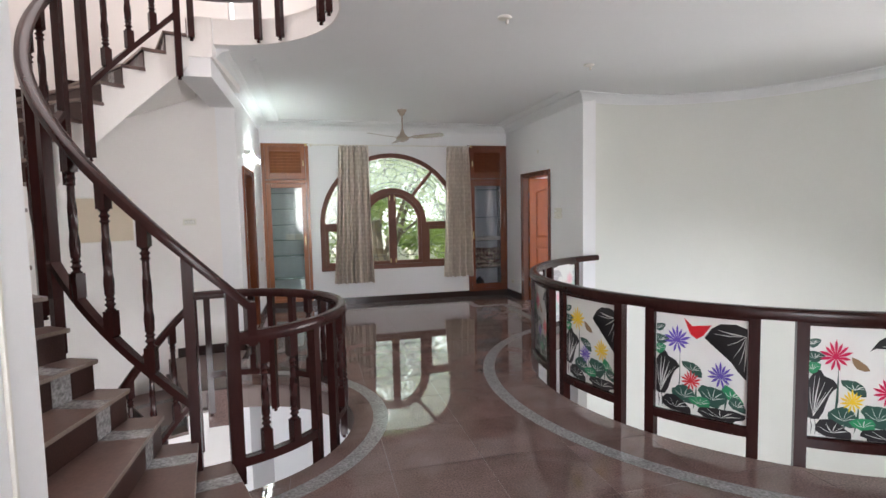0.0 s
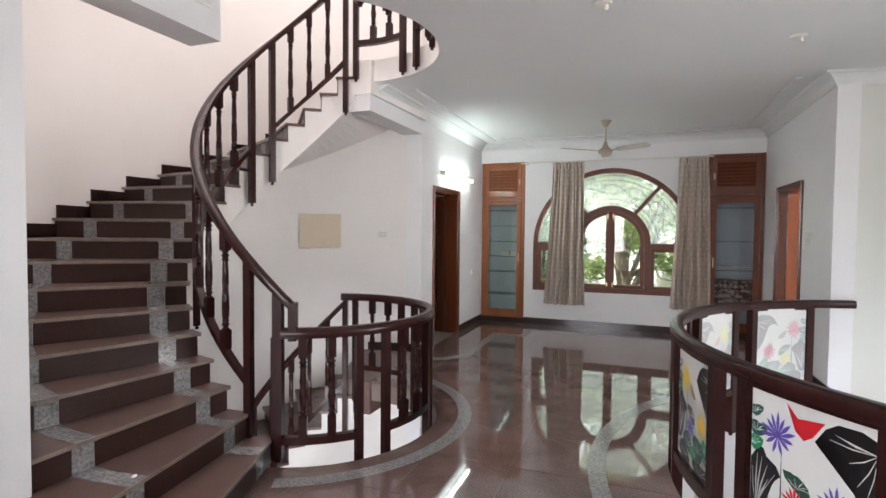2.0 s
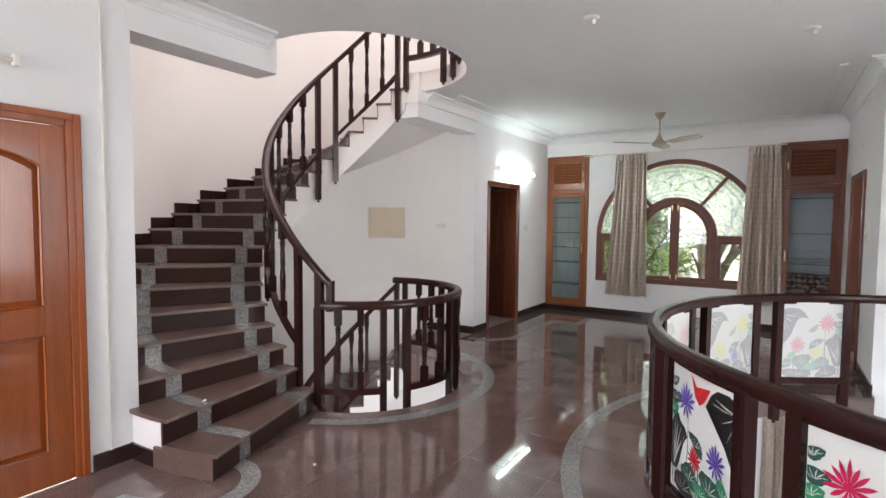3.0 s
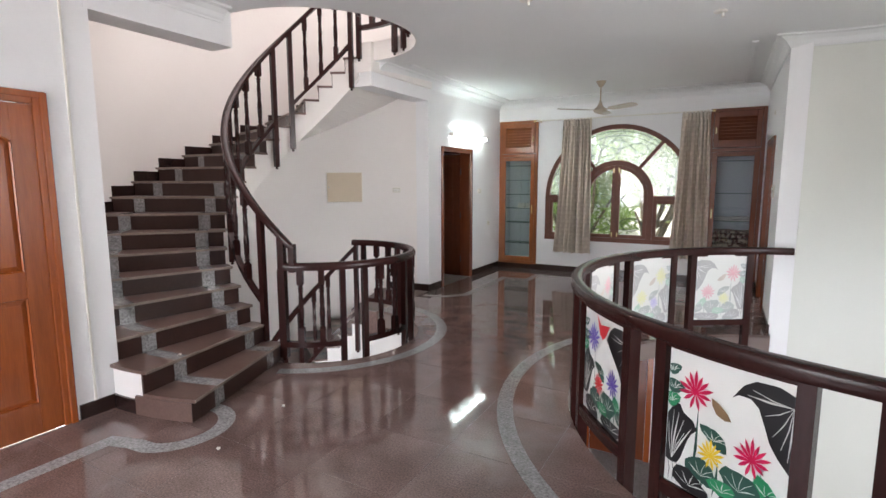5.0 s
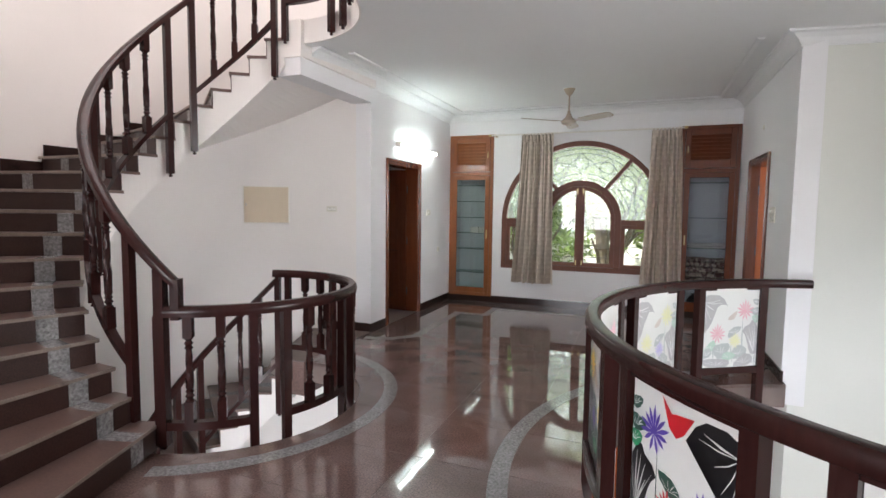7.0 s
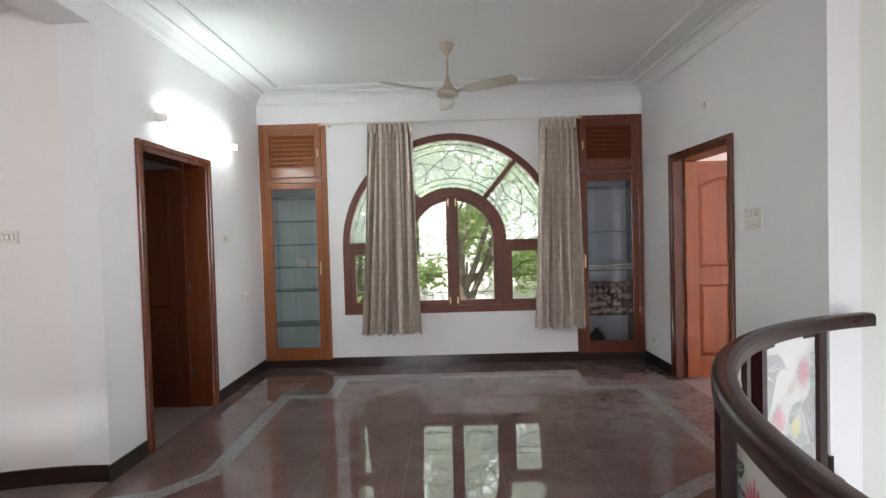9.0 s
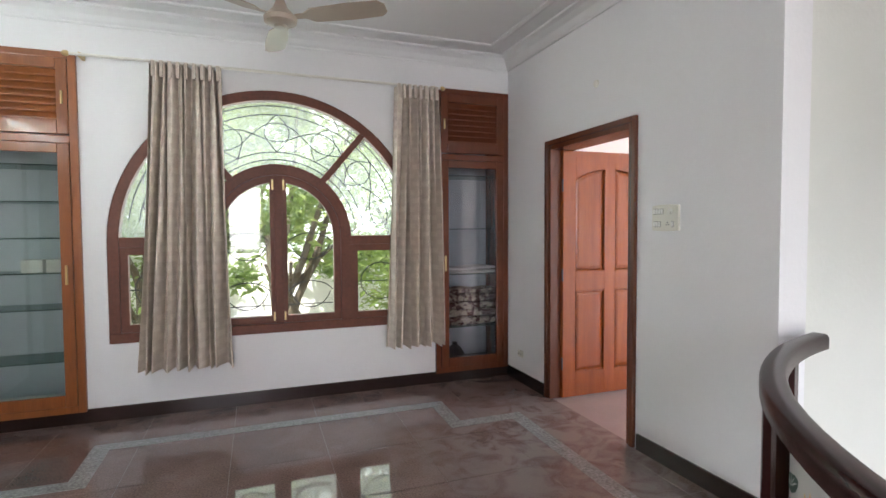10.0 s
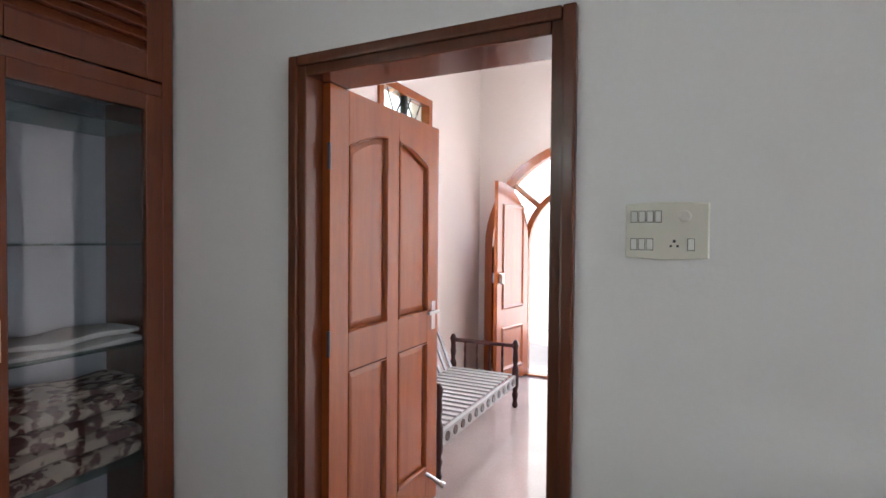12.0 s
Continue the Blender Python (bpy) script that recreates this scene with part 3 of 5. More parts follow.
def flat_shapes(c1, c2, c3):
    """The lotus picture as flat shapes in a square of 1 by 1: name, colour and outlines."""
    out = []

    def petals(cx, cy, r, colour, n=9):
        polys = []
        for i in range(n + 4):
            up = i < n
            a = radians(-6 + 192 * i / (n - 1)) if up else radians(212 + 116 * (i - n) / 3)
            k = r * ((0.95 + 0.16 * ((i * 5) % 3) / 2) if up else 0.85)
            d, q = (math.cos(a), math.sin(a)), (-math.sin(a), math.cos(a))
            w = r * (0.10 if up else 0.10)
            edge = [(0.0, 0.15), (0.3, 0.55), (0.55, 1.0), (0.78, 0.78), (1.0, 0.0), (0.78, -0.7), (0.55, -0.95), (0.3, -0.55), (0.0, -0.15)]
            polys.append([(cx + d[0] * k * f + q[0] * w * g, cy + d[1] * k * f + q[1] * w * g) for f, g in edge])
        out.append(("painted_flower", colour, polys))

    def line(p, q, w=0.008):
        d = Vector((q[0] - p[0], q[1] - p[1])).normalized() * w / 2
        bend = ((p[0] + q[0]) / 2 - d.y * 3, (p[1] + q[1]) / 2 + d.x * 3)
        return [(p[0] - d.y * 0.3, p[1] + d.x * 0.3), (bend[0] - d.y, bend[1] + d.x), (q[0] - d.y * 0.4, q[1] + d.x * 0.4), (q[0] + d.y * 0.4, q[1] - d.x * 0.4), (bend[0] + d.y, bend[1] - d.x), (p[0] + d.y * 0.3, p[1] - d.x * 0.3)]

    def veins(p, ends, w=0.009):
        out.append(("leaf_veining", "vein", [line(p, q, w) for q in ends]))

    def pad(cx, cy, w, h, colour, tilt=0.0):
        pts = []
        for i in range(18):
            a = TAU * i / 18
            k = 1 + 0.13 * math.sin(3 * a + cx * 9) + (0.05 if i % 2 else -0.04)
            x, y = math.cos(a) * w * k, math.sin(a) * h * k
            pts.append((cx + x * math.cos(tilt) - y * math.sin(tilt), cy + x * math.sin(tilt) + y * math.cos(tilt)))
        out.append(("painted_leaf", colour, [pts]))
        veins((cx, cy - h * 0.4), [(cx + math.cos(radians(90 + 40 * i) + tilt) * w * 0.85, cy + math.sin(radians(90 + 40 * i) + tilt) * h * 0.8) for i in range(-2, 3)], 0.005)

    for x, y in ((0.28, 0.62), (0.47, 0.3), (0.8, 0.38), (0.62, 0.2), (0.36, 0.2)):
        out.append(("painted_stem", "teal", [line((x, y), (x - 0.03, 0.06), 0.012)]))
    out.append(("painted_leaf", "black", [[(0.995, 0.90), (0.88, 0.93), (0.72, 0.92), (0.63, 0.87), (0.55, 0.77), (0.60, 0.80), (0.69, 0.80), (0.75, 0.76), (0.80, 0.66), (0.84, 0.57), (0.90, 0.50), (0.995, 0.42)]]))
    veins((0.985, 0.83), [(0.70, 0.86), (0.80, 0.73), (0.86, 0.62), (0.92, 0.56), (0.97, 0.50), (0.66, 0.82)], 0.007)
    out.append(("painted_leaf", "black", [[(0.005, 0.50), (0.04, 0.55), (0.08, 0.60), (0.12, 0.59), (0.15, 0.545), (0.20, 0.525), (0.24, 0.51), (0.28, 0.455), (0.23, 0.41), (0.20, 0.36), (0.17, 0.28), (0.15, 0.22), (0.11, 0.16), (0.05, 0.155), (0.005, 0.17)]]))
    veins((0.06, 0.18), [(0.02, 0.44), (0.065, 0.54), (0.11, 0.53), (0.16, 0.49), (0.23, 0.45), (0.17, 0.40)], 0.007)
    for x in (0.03, 0.07, 0.11):
        out.append(("painted_stem", "black", [line((x, 0.17), (x + 0.01, 0.02), 0.008)]))
    pad(0.045, 0.83, 0.065, 0.038, "teal", 0.2)
    pad(0.06, 0.71, 0.085, 0.048, "teal", -0.1)
    pad(0.045, 0.615, 0.07, 0.05, "green", 0.1)
    pad(0.43, 0.455, 0.125, 0.05, "teal", -0.45)
    pad(0.85, 0.26, 0.125, 0.055, "green", -0.55)
    pad(0.91, 0.18, 0.10, 0.055, "teal", -0.45)
    pad(0.34, 0.19, 0.145, 0.08, "teal", -0.25)
    pad(0.65, 0.22, 0.15, 0.095, "teal", -0.2)
    pad(0.52, 0.14, 0.115, 0.055, "green", -0.1)
    pad(0.24, 0.075, 0.17, 0.075, "black", -0.25)
    pad(0.74, 0.055, 0.25, 0.065, "black", 0.05)
    petals(0.25, 0.71, 0.145, c1)
    petals(0.41, 0.325, 0.11, c2)
    petals(0.73, 0.42, 0.135, c3)
    if c1 == "purple":
        # Plain red shape added in place of a painted bird.
        out.append(("painted_bud", "red", [[(0.32, 0.95), (0.42, 0.87), (0.47, 0.88), (0.63, 0.90), (0.54, 0.79), (0.47, 0.75), (0.40, 0.79)]]))
    else:
        out.append(("painted_bud", "brown", [[(0.39, 0.72), (0.45, 0.70), (0.53, 0.65), (0.56, 0.61), (0.51, 0.60), (0.44, 0.62), (0.40, 0.67)]]))
    return out


def painted_panel(a0, a1, colours):
    z0, z1 = 0.178, 0.842
    p, q = Vector(polar(VR - 0.004, a0)), Vector(polar(VR - 0.004, a1))
    out = Vector(polar(1.0, (a0 + a1) / 2))

    def on(u, v, off):
        return p.lerp(q, u) + out * off + Vector((0, 0, z0 + (z1 - z0) * v))

    pn = part("panel", loft(bmnew(), [[on(u, v, s) for s, v in ((-0.004, 0), (0.004, 0), (0.004, 1), (-0.004, 1))] for u in (0, 1)]), ACRYLIC, vr, "white acrylic panel painted with lotus flowers")
    shapes = flat_shapes(*colours)
    for side, table in ((1, PAINT), (-1, PALE)):
        for i, (name, colour, polys) in enumerate(shapes):
            off = 0.0046 + 0.00012 * i
            bm = bmnew()
            for pts in polys:
                vs = [bm.verts.new(on(min(0.995, max(0.005, u)), min(0.995, max(0.005, v)), side * off)) for u, v in pts]
                f = bm.faces.new(vs)
                bmesh.ops.triangulate(bm, faces=[f])
            bmesh.ops.remove_doubles(bm, verts=bm.verts, dist=0.0004)
            part(name, bm, table[colour], pn)


SETS = [("magenta", "yellow", "magenta"), ("yellow", "purple", "yellow"), ("magenta", "purple", "red"), ("yellow", "purple", "yellow"), ("purple", "red", "purple"),
        ("magenta", "yellow", "magenta"), ("purple", "red", "purple")]
for i in range(7):
    a0 = 114.0 + 23.4 * i
    a1 = a0 + 16.8
    post(vr, VR, a0, -0.24, 0.86, 0.062)
    post(vr, VR, a1, -0.24, 0.86, 0.062)
    rail_sweep("bottom_rail", vr, VR, a0, a1, lambda a: 0.15, 3.0, [(-0.028, -0.03), (0.028, -0.03), (0.028, 0.022), (0.016, 0.03), (-0.016, 0.03), (-0.028, 0.022)])
    rail_sweep("top_bead", vr, VR, a0 + 0.8, a1 - 0.8, lambda a: 0.845, 3.0, [(-0.02, -0.016), (0.02, -0.016), (0.02, 0.01), (-0.02, 0.01)])
    painted_panel(a0 + 0.9, a1 - 0.9, SETS[i])
post(vr, VR, 278, -0.24, 0.86, 0.062)


# ---- skirtings and cornices ----
def run_along(name, pts, prof, mat, label, category="trim"):
    """A profile of (inward, z) led along points in the plan; inward is to the left of the way."""
    rings = []
    for i, p in enumerate(pts):
        p = Vector(p)
        d0 = (p - Vector(pts[i - 1])).normalized() if i else None
        d1 = (Vector(pts[i + 1]) - p).normalized() if i < len(pts) - 1 else None
        d0, d1 = d0 or d1, d1 or d0
        n0, n1 = Vector((-d0.y, d0.x)), Vector((-d1.y, d1.x))
        m = (n0 + n1).normalized()
        m /= max(0.3, m.dot(n0))
        rings.append([(p.x + m.x * o, p.y + m.y * o, z) for o, z in prof])
    return tagged(part(name, loft(bmnew(), rings), mat), label, category, "", "structure")


SK = [(-0.01, -0.01), (0.014, -0.01), (0.014, 0.10), (-0.01, 0.10)]
for pts in ([(XR, 7.56), (XR, YF), (XL, YF), (XL, 7.08)], [(XL, 6.01), (XL, 5.66), *arc(WELL[0], WELL[1], 90, 108, 5)],
            [(XR, 5.54), (XR, 6.46)], [*arc(WELL[0], WELL[1], 268, 270, 1), (XL, 1.33), (XL, 1.06)], [(XL, -0.02), (XL, YB)], [(XL, YB), (6.3, YB)]):
    run_along("baseboard", pts, SK, SKIRT, "dark polished granite skirting", "baseboard")
CORN = [(-0.01, 2.86), (0.012, 2.86), (0.016, 2.875), (0.03, 2.89), (0.05, 2.92), (0.09, 2.948), (0.13, 2.955), (0.135, 2.975), (-0.01, 2.975)]
BEAD = [(0.27, 2.958), (0.30, 2.952), (0.33, 2.958), (0.33, 2.974), (0.27, 2.974)]
path = [(V[0] + 2.14 * math.cos(radians(a)), V[1] + 2.14 * math.sin(radians(a))) for a in range(-55, 105, 5)] + [(XR, 5.553), (XR, YF), (XL, YF), (XL, 4.5)]
run_along("cornice", path, CORN, CEILING, "white plaster cove cornice")
run_along("ceiling_bead", path[-4:-1] + [(XL, 4.75)], BEAD, CEILING, "thin white plaster bead on the ceiling")
run_along("cornice", [(XL, 2.35), (XL, YB), (6.3, YB)], CORN, CEILING, "white plaster cove cornice")

# stepped skirting on the stairwell wall
for st in (stair_up,):
    for k in range(3, 20):
        a0, a1 = A1 - DA * (k - 1), A1 - DA * k
        bm = bmnew()
        rings = []
        for i in range(3):
            a = a0 + (a1 - a0) * i / 2
            d = Vector((math.cos(radians(a)), math.sin(radians(a))))
            o = Vector(S) - Vector(WELL[0])
            b = o.dot(d)
            rw = -b + math.sqrt(b * b - o.dot(o) + WELL[1] ** 2)
            rings.append([polar(rw - 0.016, a, k * RISE - 0.02), polar(rw + 0.01, a, k * RISE - 0.02), polar(rw + 0.01, a, k * RISE + 0.11), polar(rw - 0.016, a, k * RISE + 0.11)])
        part("skirting_stone", loft(bm, rings), SKIRT, st)


# ---- doors ----
def door_leaf(name, label, w, h, mat, at, rz, handle=True, bolt=False):
    """Leaf with its hinge at the origin, reaching along x."""
    d = thing(name, label, "door", at, rz)
    t, sw = 0.02, 0.12
    mid = w / 2
    zs = [0.0, 0.20, 0.87, 1.03, h - 0.13]
    for x0, x1 in ((0.0, sw), (w - sw, w), (mid - 0.05, mid + 0.05)):
        part("stile", box(bmnew(), (x0, -t, 0), (x1, t, h), 0.003), mat, d)
    for x0, x1 in ((sw, mid - 0.05), (mid + 0.05, w - sw)):
        part("rail", box(bmnew(), (x0, -t, 0), (x1, t, zs[1]), 0.003), mat, d)
        part("rail", box(bmnew(), (x0, -t, zs[2]), (x1, t, zs[3]), 0.003), mat, d)
        n = 8
        q = [(x0 + (x1 - x0) * i / n) for i in range(n + 1)]
        c = (lambda x: (x - sw) / (mid - 0.05 - sw)) if x0 < mid else (lambda x: (w - sw - x) / (mid - 0.05 - sw))
        lowz = [zs[4] - 0.09 + 0.085 * math.sin(c(x) * math.pi / 2) for x in q]
        poly = [(x, z) for x, z in zip(q, lowz)] + [(x1, h), (x0, h)]
        part("rail", loft(bmnew(), [[(x, -t, z) for x, z in poly], [(x, t, z) for x, z in poly]]), mat, d)
        for z0, z1, arched in ((zs[1], zs[2], False), (zs[3], zs[4], True)):
            for ins, th in ((0.012, 0.016),):
                top = [(x, z - ins) for x, z in zip(q, lowz)][::-1] if arched else [(x1, z1 - ins), (x0, z1 - ins)]
                pts = [(x0 + ins, z0 + ins), (x1 - ins, z0 + ins)] + [(min(max(x, x0 + ins), x1 - ins), z) for x, z in top]
                cx, cz = (x0 + x1) / 2, (z0 + z1) / 2
                inner = [(cx + (x - cx) * 0.80, cz + (z - cz) * 0.93) for x, z in pts]
                bm = bmnew()
                loft(bm, [[(x, -th * 0.62, z) for x, z in inner], [(x, -0.003, z) for x, z in pts], [(x, 0.003, z) for x, z in pts], [(x, th * 0.62, z) for x, z in inner]])
                part("panel", bm, mat, d)
                bm = bmnew()
                outer = [(cx + (x - cx) * 1.09, cz + (z - cz) * 1.03) for x, z in pts]
                for s in (-1, 1):
                    loft(bm, [[p for p in ((a[0], s * 0.012, a[1]), (b[0], s * 0.012, b[1]), (b[0], s * 0.023, b[1]), (a[0] * 0.5 + b[0] * 0.5, s * 0.026, a[1] * 0.5 + b[1] * 0.5), (a[0], s * 0.018, a[1]))] for a, b in zip(pts, outer)], closed=True)
                part("panel_moulding", bm, mat, d)
    if handle:
        hd = bmnew()
        for s in (-1, 1):
            box(hd, (w - 0.075, s * 0.02 - 0.003, 0.93), (w - 0.035, s * 0.02 + 0.003, 1.08))
            box(hd, (w - 0.062, min(s * 0.02, s * 0.055), 1.02), (w - 0.048, max(s * 0.02, s * 0.055), 1.034))
            box(hd, (w - 0.16, min(s * 0.043, s * 0.058), 1.018), (w - 0.048, max(s * 0.043, s * 0.058), 1.036), 0.005)
        part("handle", hd, STEEL, d, "brushed steel lever handle")
    for z in (0.28, h / 2, h - 0.28):
        part("hinge", lathe(bmnew(), [(0.007, z - 0.05), (0.007, z + 0.05)], (-0.006, -0.021, 0), 8), BLACK, d, "dark steel hinge")
    if bolt:
        hb = lathe(bmnew(), [(0.011, 0), (0.011, 0.09), (0.015, 0.095), (0.015, 0.115)], (0, 0, 0), 10)
        bmesh.ops.transform(hb, matrix=pose(w - 0.12, -0.018, 0.17, 118, 0, 15), verts=hb.verts)
        part("door_stop", hb, STEEL, d, "steel foot-operated door stop")
    return d


def door_frame(name, x, y0, y1, h, side, mat, depth=0.2):
    """Lining and architrave of an opening in a wall that runs along y; side: the way its face looks."""
    f = thing(name, "varnished wooden door frame in a white wall", "door frame", (x, (y0 + y1) / 2, 0), kind="structure")
    hw = (y1 - y0) / 2
    s = side
    for a, b in ((-hw, -hw + 0.075), (hw - 0.075, hw)):
        part("jamb", box(bmnew(), (min(-s * depth, s * 0.012), a + 0.001, 0.001), (max(-s * depth, s * 0.012), b - 0.001, h - 0.001), 0.006), mat, f)
    part("head", box(bmnew(), (min(-s * depth, s * 0.012), -hw + 0.076, h - 0.075), (max(-s * depth, s * 0.012), hw - 0.076, h - 0.001), 0.006), mat, f)
    for a, b in ((-hw, -hw + 0.04), (hw - 0.04, hw)):
        part("architrave", box(bmnew(), (min(s * 0.002, s * 0.026), a, 0.0), (max(s * 0.002, s * 0.026), b, h), 0.008), mat, f)
    part("architrave", box(bmnew(), (min(s * 0.002, s * 0.026), -hw + 0.041, h - 0.04), (max(s * 0.002, s * 0.026), hw - 0.041, h), 0.008), mat, f)
    return f


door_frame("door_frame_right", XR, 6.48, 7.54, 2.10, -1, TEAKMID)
door_leaf("door", "varnished teak four-panel door standing open into a bright room", 0.915, 2.01, TEAK, (XR + 0.085, 7.45, 0.012), -0.6, True, True)
door_frame("door_frame_left", XL, 6.03, 7.06, 2.10, 1, TEAKDARKENED)
# Leaf darkened in colour for the shade of the dim room.
door_leaf("door", "varnished teak door open into a dim room, shade put into its colour", 0.88, 2.01, TEAKMID, (XL - 0.17, 6.96, 0.012), 176)
door_frame("door_frame_near", XL, 0.0, 1.04, 2.12, 1, TEAK)
door_leaf("door", "closed varnished teak four-panel door", 0.885, 2.035, TEAK, (XL - 0.02, 0.965, 0.004), -90)

# ---- arched window ----
win = thing("window_arched", "arched wooden window with leaded glass, looking on trees", "window", (WX, YF + 0.03, 0), kind="structure")


def arch_band(bm, r0, r1, zs, zb, y0, y1, n=32):
    """A band round an arch with upright legs down to zb."""
    rings = [[(r1, y0, zb), (r0, y0, zb), (r0, y1, zb), (r1, y1, zb)]]
    for i in range(n + 1):
        a = math.pi * i / n
        c, s = math.cos(a), math.sin(a)
        rings.append([(r1 * c, y0, zs + r1 * s), (r0 * c, y0, zs + r0 * s), (r0 * c, y1, zs + r0 * s), (r1 * c, y1, zs + r1 * s)])
    rings.append([(-r1, y0, zb), (-r0, y0, zb), (-r0, y1, zb), (-r1, y1, zb)])
    return loft(bm, rings)


FW = WINWOOD
part("outer_frame", arch_band(bmnew(), WR - 0.075, WR - 0.001, WZS, WZ0, -0.02, 0.075), FW, win)
part("inner_frame", arch_band(bmnew(), 0.50, 0.585, 1.34, WZ0 + 0.07, -0.025, 0.07), FW, win)
part("sill", box(bmnew(), (-WR + 0.001, -0.03, WZ0 + 0.001), (WR - 0.001, 0.215, WZ0 + 0.075), 0.006), FW, win)
for s in (-1, 1):
    part("transom", box(bmnew(), (min(s * 0.586, s * 1.124), -0.02, 1.27), (max(s * 0.586, s * 1.124), 0.07, 1.345), 0.005), FW, win)
    bm = bmnew()
    a = radians(90 - s * 38)
    p, q = (math.cos(a) * 0.585, 1.34 + math.sin(a) * 0.585), (math.cos(a) * 1.13, WZS + math.sin(a) * 1.13)
    d = Vector((q[0] - p[0], q[1] - p[1])).normalized() * 0.026
    loft(bm, [[(p[0] - d.y, y, p[1] + d.x), (q[0] - d.y, y, q[1] + d.x), (q[0] + d.y, y, q[1] - d.x), (p[0] + d.y, y, p[1] - d.x)] for y in (-0.015, 0.06)])
    part("radial_bar", bm, FW, win)
    # side casement
    bm = bmnew()
    x0, x1 = sorted((s * 0.587, s * 1.123))
    for a, b in (((x0, -0.012, 0.636), (x0 + 0.055, 0.04, 1.269)), ((x1 - 0.055, -0.012, 0.636), (x1, 0.04, 1.269)), ((x0 + 0.055, -0.012, 0.636), (x1 - 0.055, 0.04, 0.69)), ((x0 + 0.055, -0.012, 1.215), (x1 - 0.055, 0.04, 1.269))):
        box(bm, a, b)
    part("side_sash", bm, FW, win)
    part("pane", box(bmnew(), (x0 + 0.05, 0.012, 0.68), (x1 - 0.05, 0.016, 1.225)), GLASS, win).visible_shadow = False
    # casement leaf under the inner arch
    bm = bmnew()
    poly_o = [(0.001, 0.64), (0.498, 0.64)] + [(0.498 * math.cos(radians(t)), 1.34 + 0.498 * math.sin(radians(t))) for t in range(0, 89, 8)] + [(0.001, 1.838)]
    poly_i = [(0.065, 0.695), (0.44, 0.695)] + [(0.44 * math.cos(radians(t)), 1.34 + 0.44 * math.sin(radians(t))) for t in [k * 81.5 / 11 for k in range(12)]] + [(0.065, 1.775)]
    m = min(len(poly_o), len(poly_i))
    loft(bm, [[(s * a[0], -0.018, a[1]), (s * b[0], -0.018, b[1]), (s * b[0], 0.035, b[1]), (s * a[0], 0.035, a[1])] for a, b in zip(poly_o[:m - 1] + poly_o[-1:], poly_i[:m - 1] + poly_i[-1:])], closed=True)
    sash = part("casement_sash", bm, FW, win)
    part("bolt", box(bmnew(), (min(s * 0.034, s * 0.05), -0.03, 1.72), (max(s * 0.034, s * 0.05), -0.018, 1.80), 0.003), BRASS, sash, "brass bolt")
    part("bolt", box(bmnew(), (min(s * 0.034, s * 0.05), -0.03, 0.66), (max(s * 0.034, s * 0.05), -0.018, 0.73), 0.003), BRASS, sash, "brass bolt")
    bm = bmnew()
    loft(bm, [[(s * x, y, z) for x, z in poly_i] for y in (0.01, 0.014)])
    part("pane", bm, GLASS, win).visible_shadow = False
part("meeting_stile", box(bmnew(), (-0.032, -0.03, 0.637), (0.032, -0.0185, 1.83), 0.004), FW, win)
bm = bmnew()
pts = [(1.13 * math.cos(math.pi * i / 30), WZS + 1.13 * math.sin(math.pi * i / 30)) for i in range(31)]
ins = [(0.58 * math.cos(math.pi * i / 30), 1.34 + 0.58 * math.sin(math.pi * i / 30)) for i in range(31)]
loft(bm, [[(a[0], 0.012, a[1]), (b[0], 0.012, b[1]), (b[0], 0.016, b[1]), (a[0], 0.016, a[1])] for a, b in zip(pts, ins)])
part("fanlight_pane", bm, TEXGLASS, win).visible_shadow = False


def lead(pts, w=0.008, z=0.009):
    """A lead line in the plane of the glass."""
    rings = []
    for i, p in enumerate(pts):
        a, b = Vector(pts[max(0, i - 1)]), Vector(pts[min(len(pts) - 1, i + 1)])
        d = (b - a).normalized() * w / 2
        rings.append([(p[0] - d.y, z, p[1] + d.x), (p[0] + d.y, z, p[1] - d.x), (p[0] + d.y, z - 0.004, p[1] - d.x), (p[0] - d.y, z - 0.004, p[1] + d.x)])
    return loft(bmnew(), rings)


def ell(cx, cz, rx, rz, t0, t1, n=14):
    return [(cx + rx * math.cos(radians(t0 + (t1 - t0) * i / n)), cz + rz * math.sin(radians(t0 + (t1 - t0) * i / n))) for i in range(n + 1)]


for r in (1.07, 1.0, 0.70, 0.64):
    part("lead_line", lead(ell(0, 1.325, r, r, 8, 172, 40), 0.0072), LEAD, win)
for k in range(7):
    a = 15 + 25 * k
    for o in (-6.5, 6.5):
        p = [(math.cos(radians(a + o * math.sin(math.pi * t / 10))) * (0.70 + 0.30 * t / 10), 1.325 + math.sin(radians(a + o * math.sin(math.pi * t / 10))) * (0.70 + 0.30 * t / 10)) for t in range(11)]
        part("lead_line", lead(p, 0.0068), LEAD, win)
for o in (-1, 1):
    p = [((0.86 + o * 0.075 * math.cos(radians(a - 15) * 7.2)) * math.cos(radians(a)), 1.325 + (0.86 + o * 0.075 * math.cos(radians(a - 15) * 7.2)) * math.sin(radians(a))) for a in range(6, 175, 3)]
    part("lead_line", lead(p, 0.0068, 0.0145), LEAD, win)
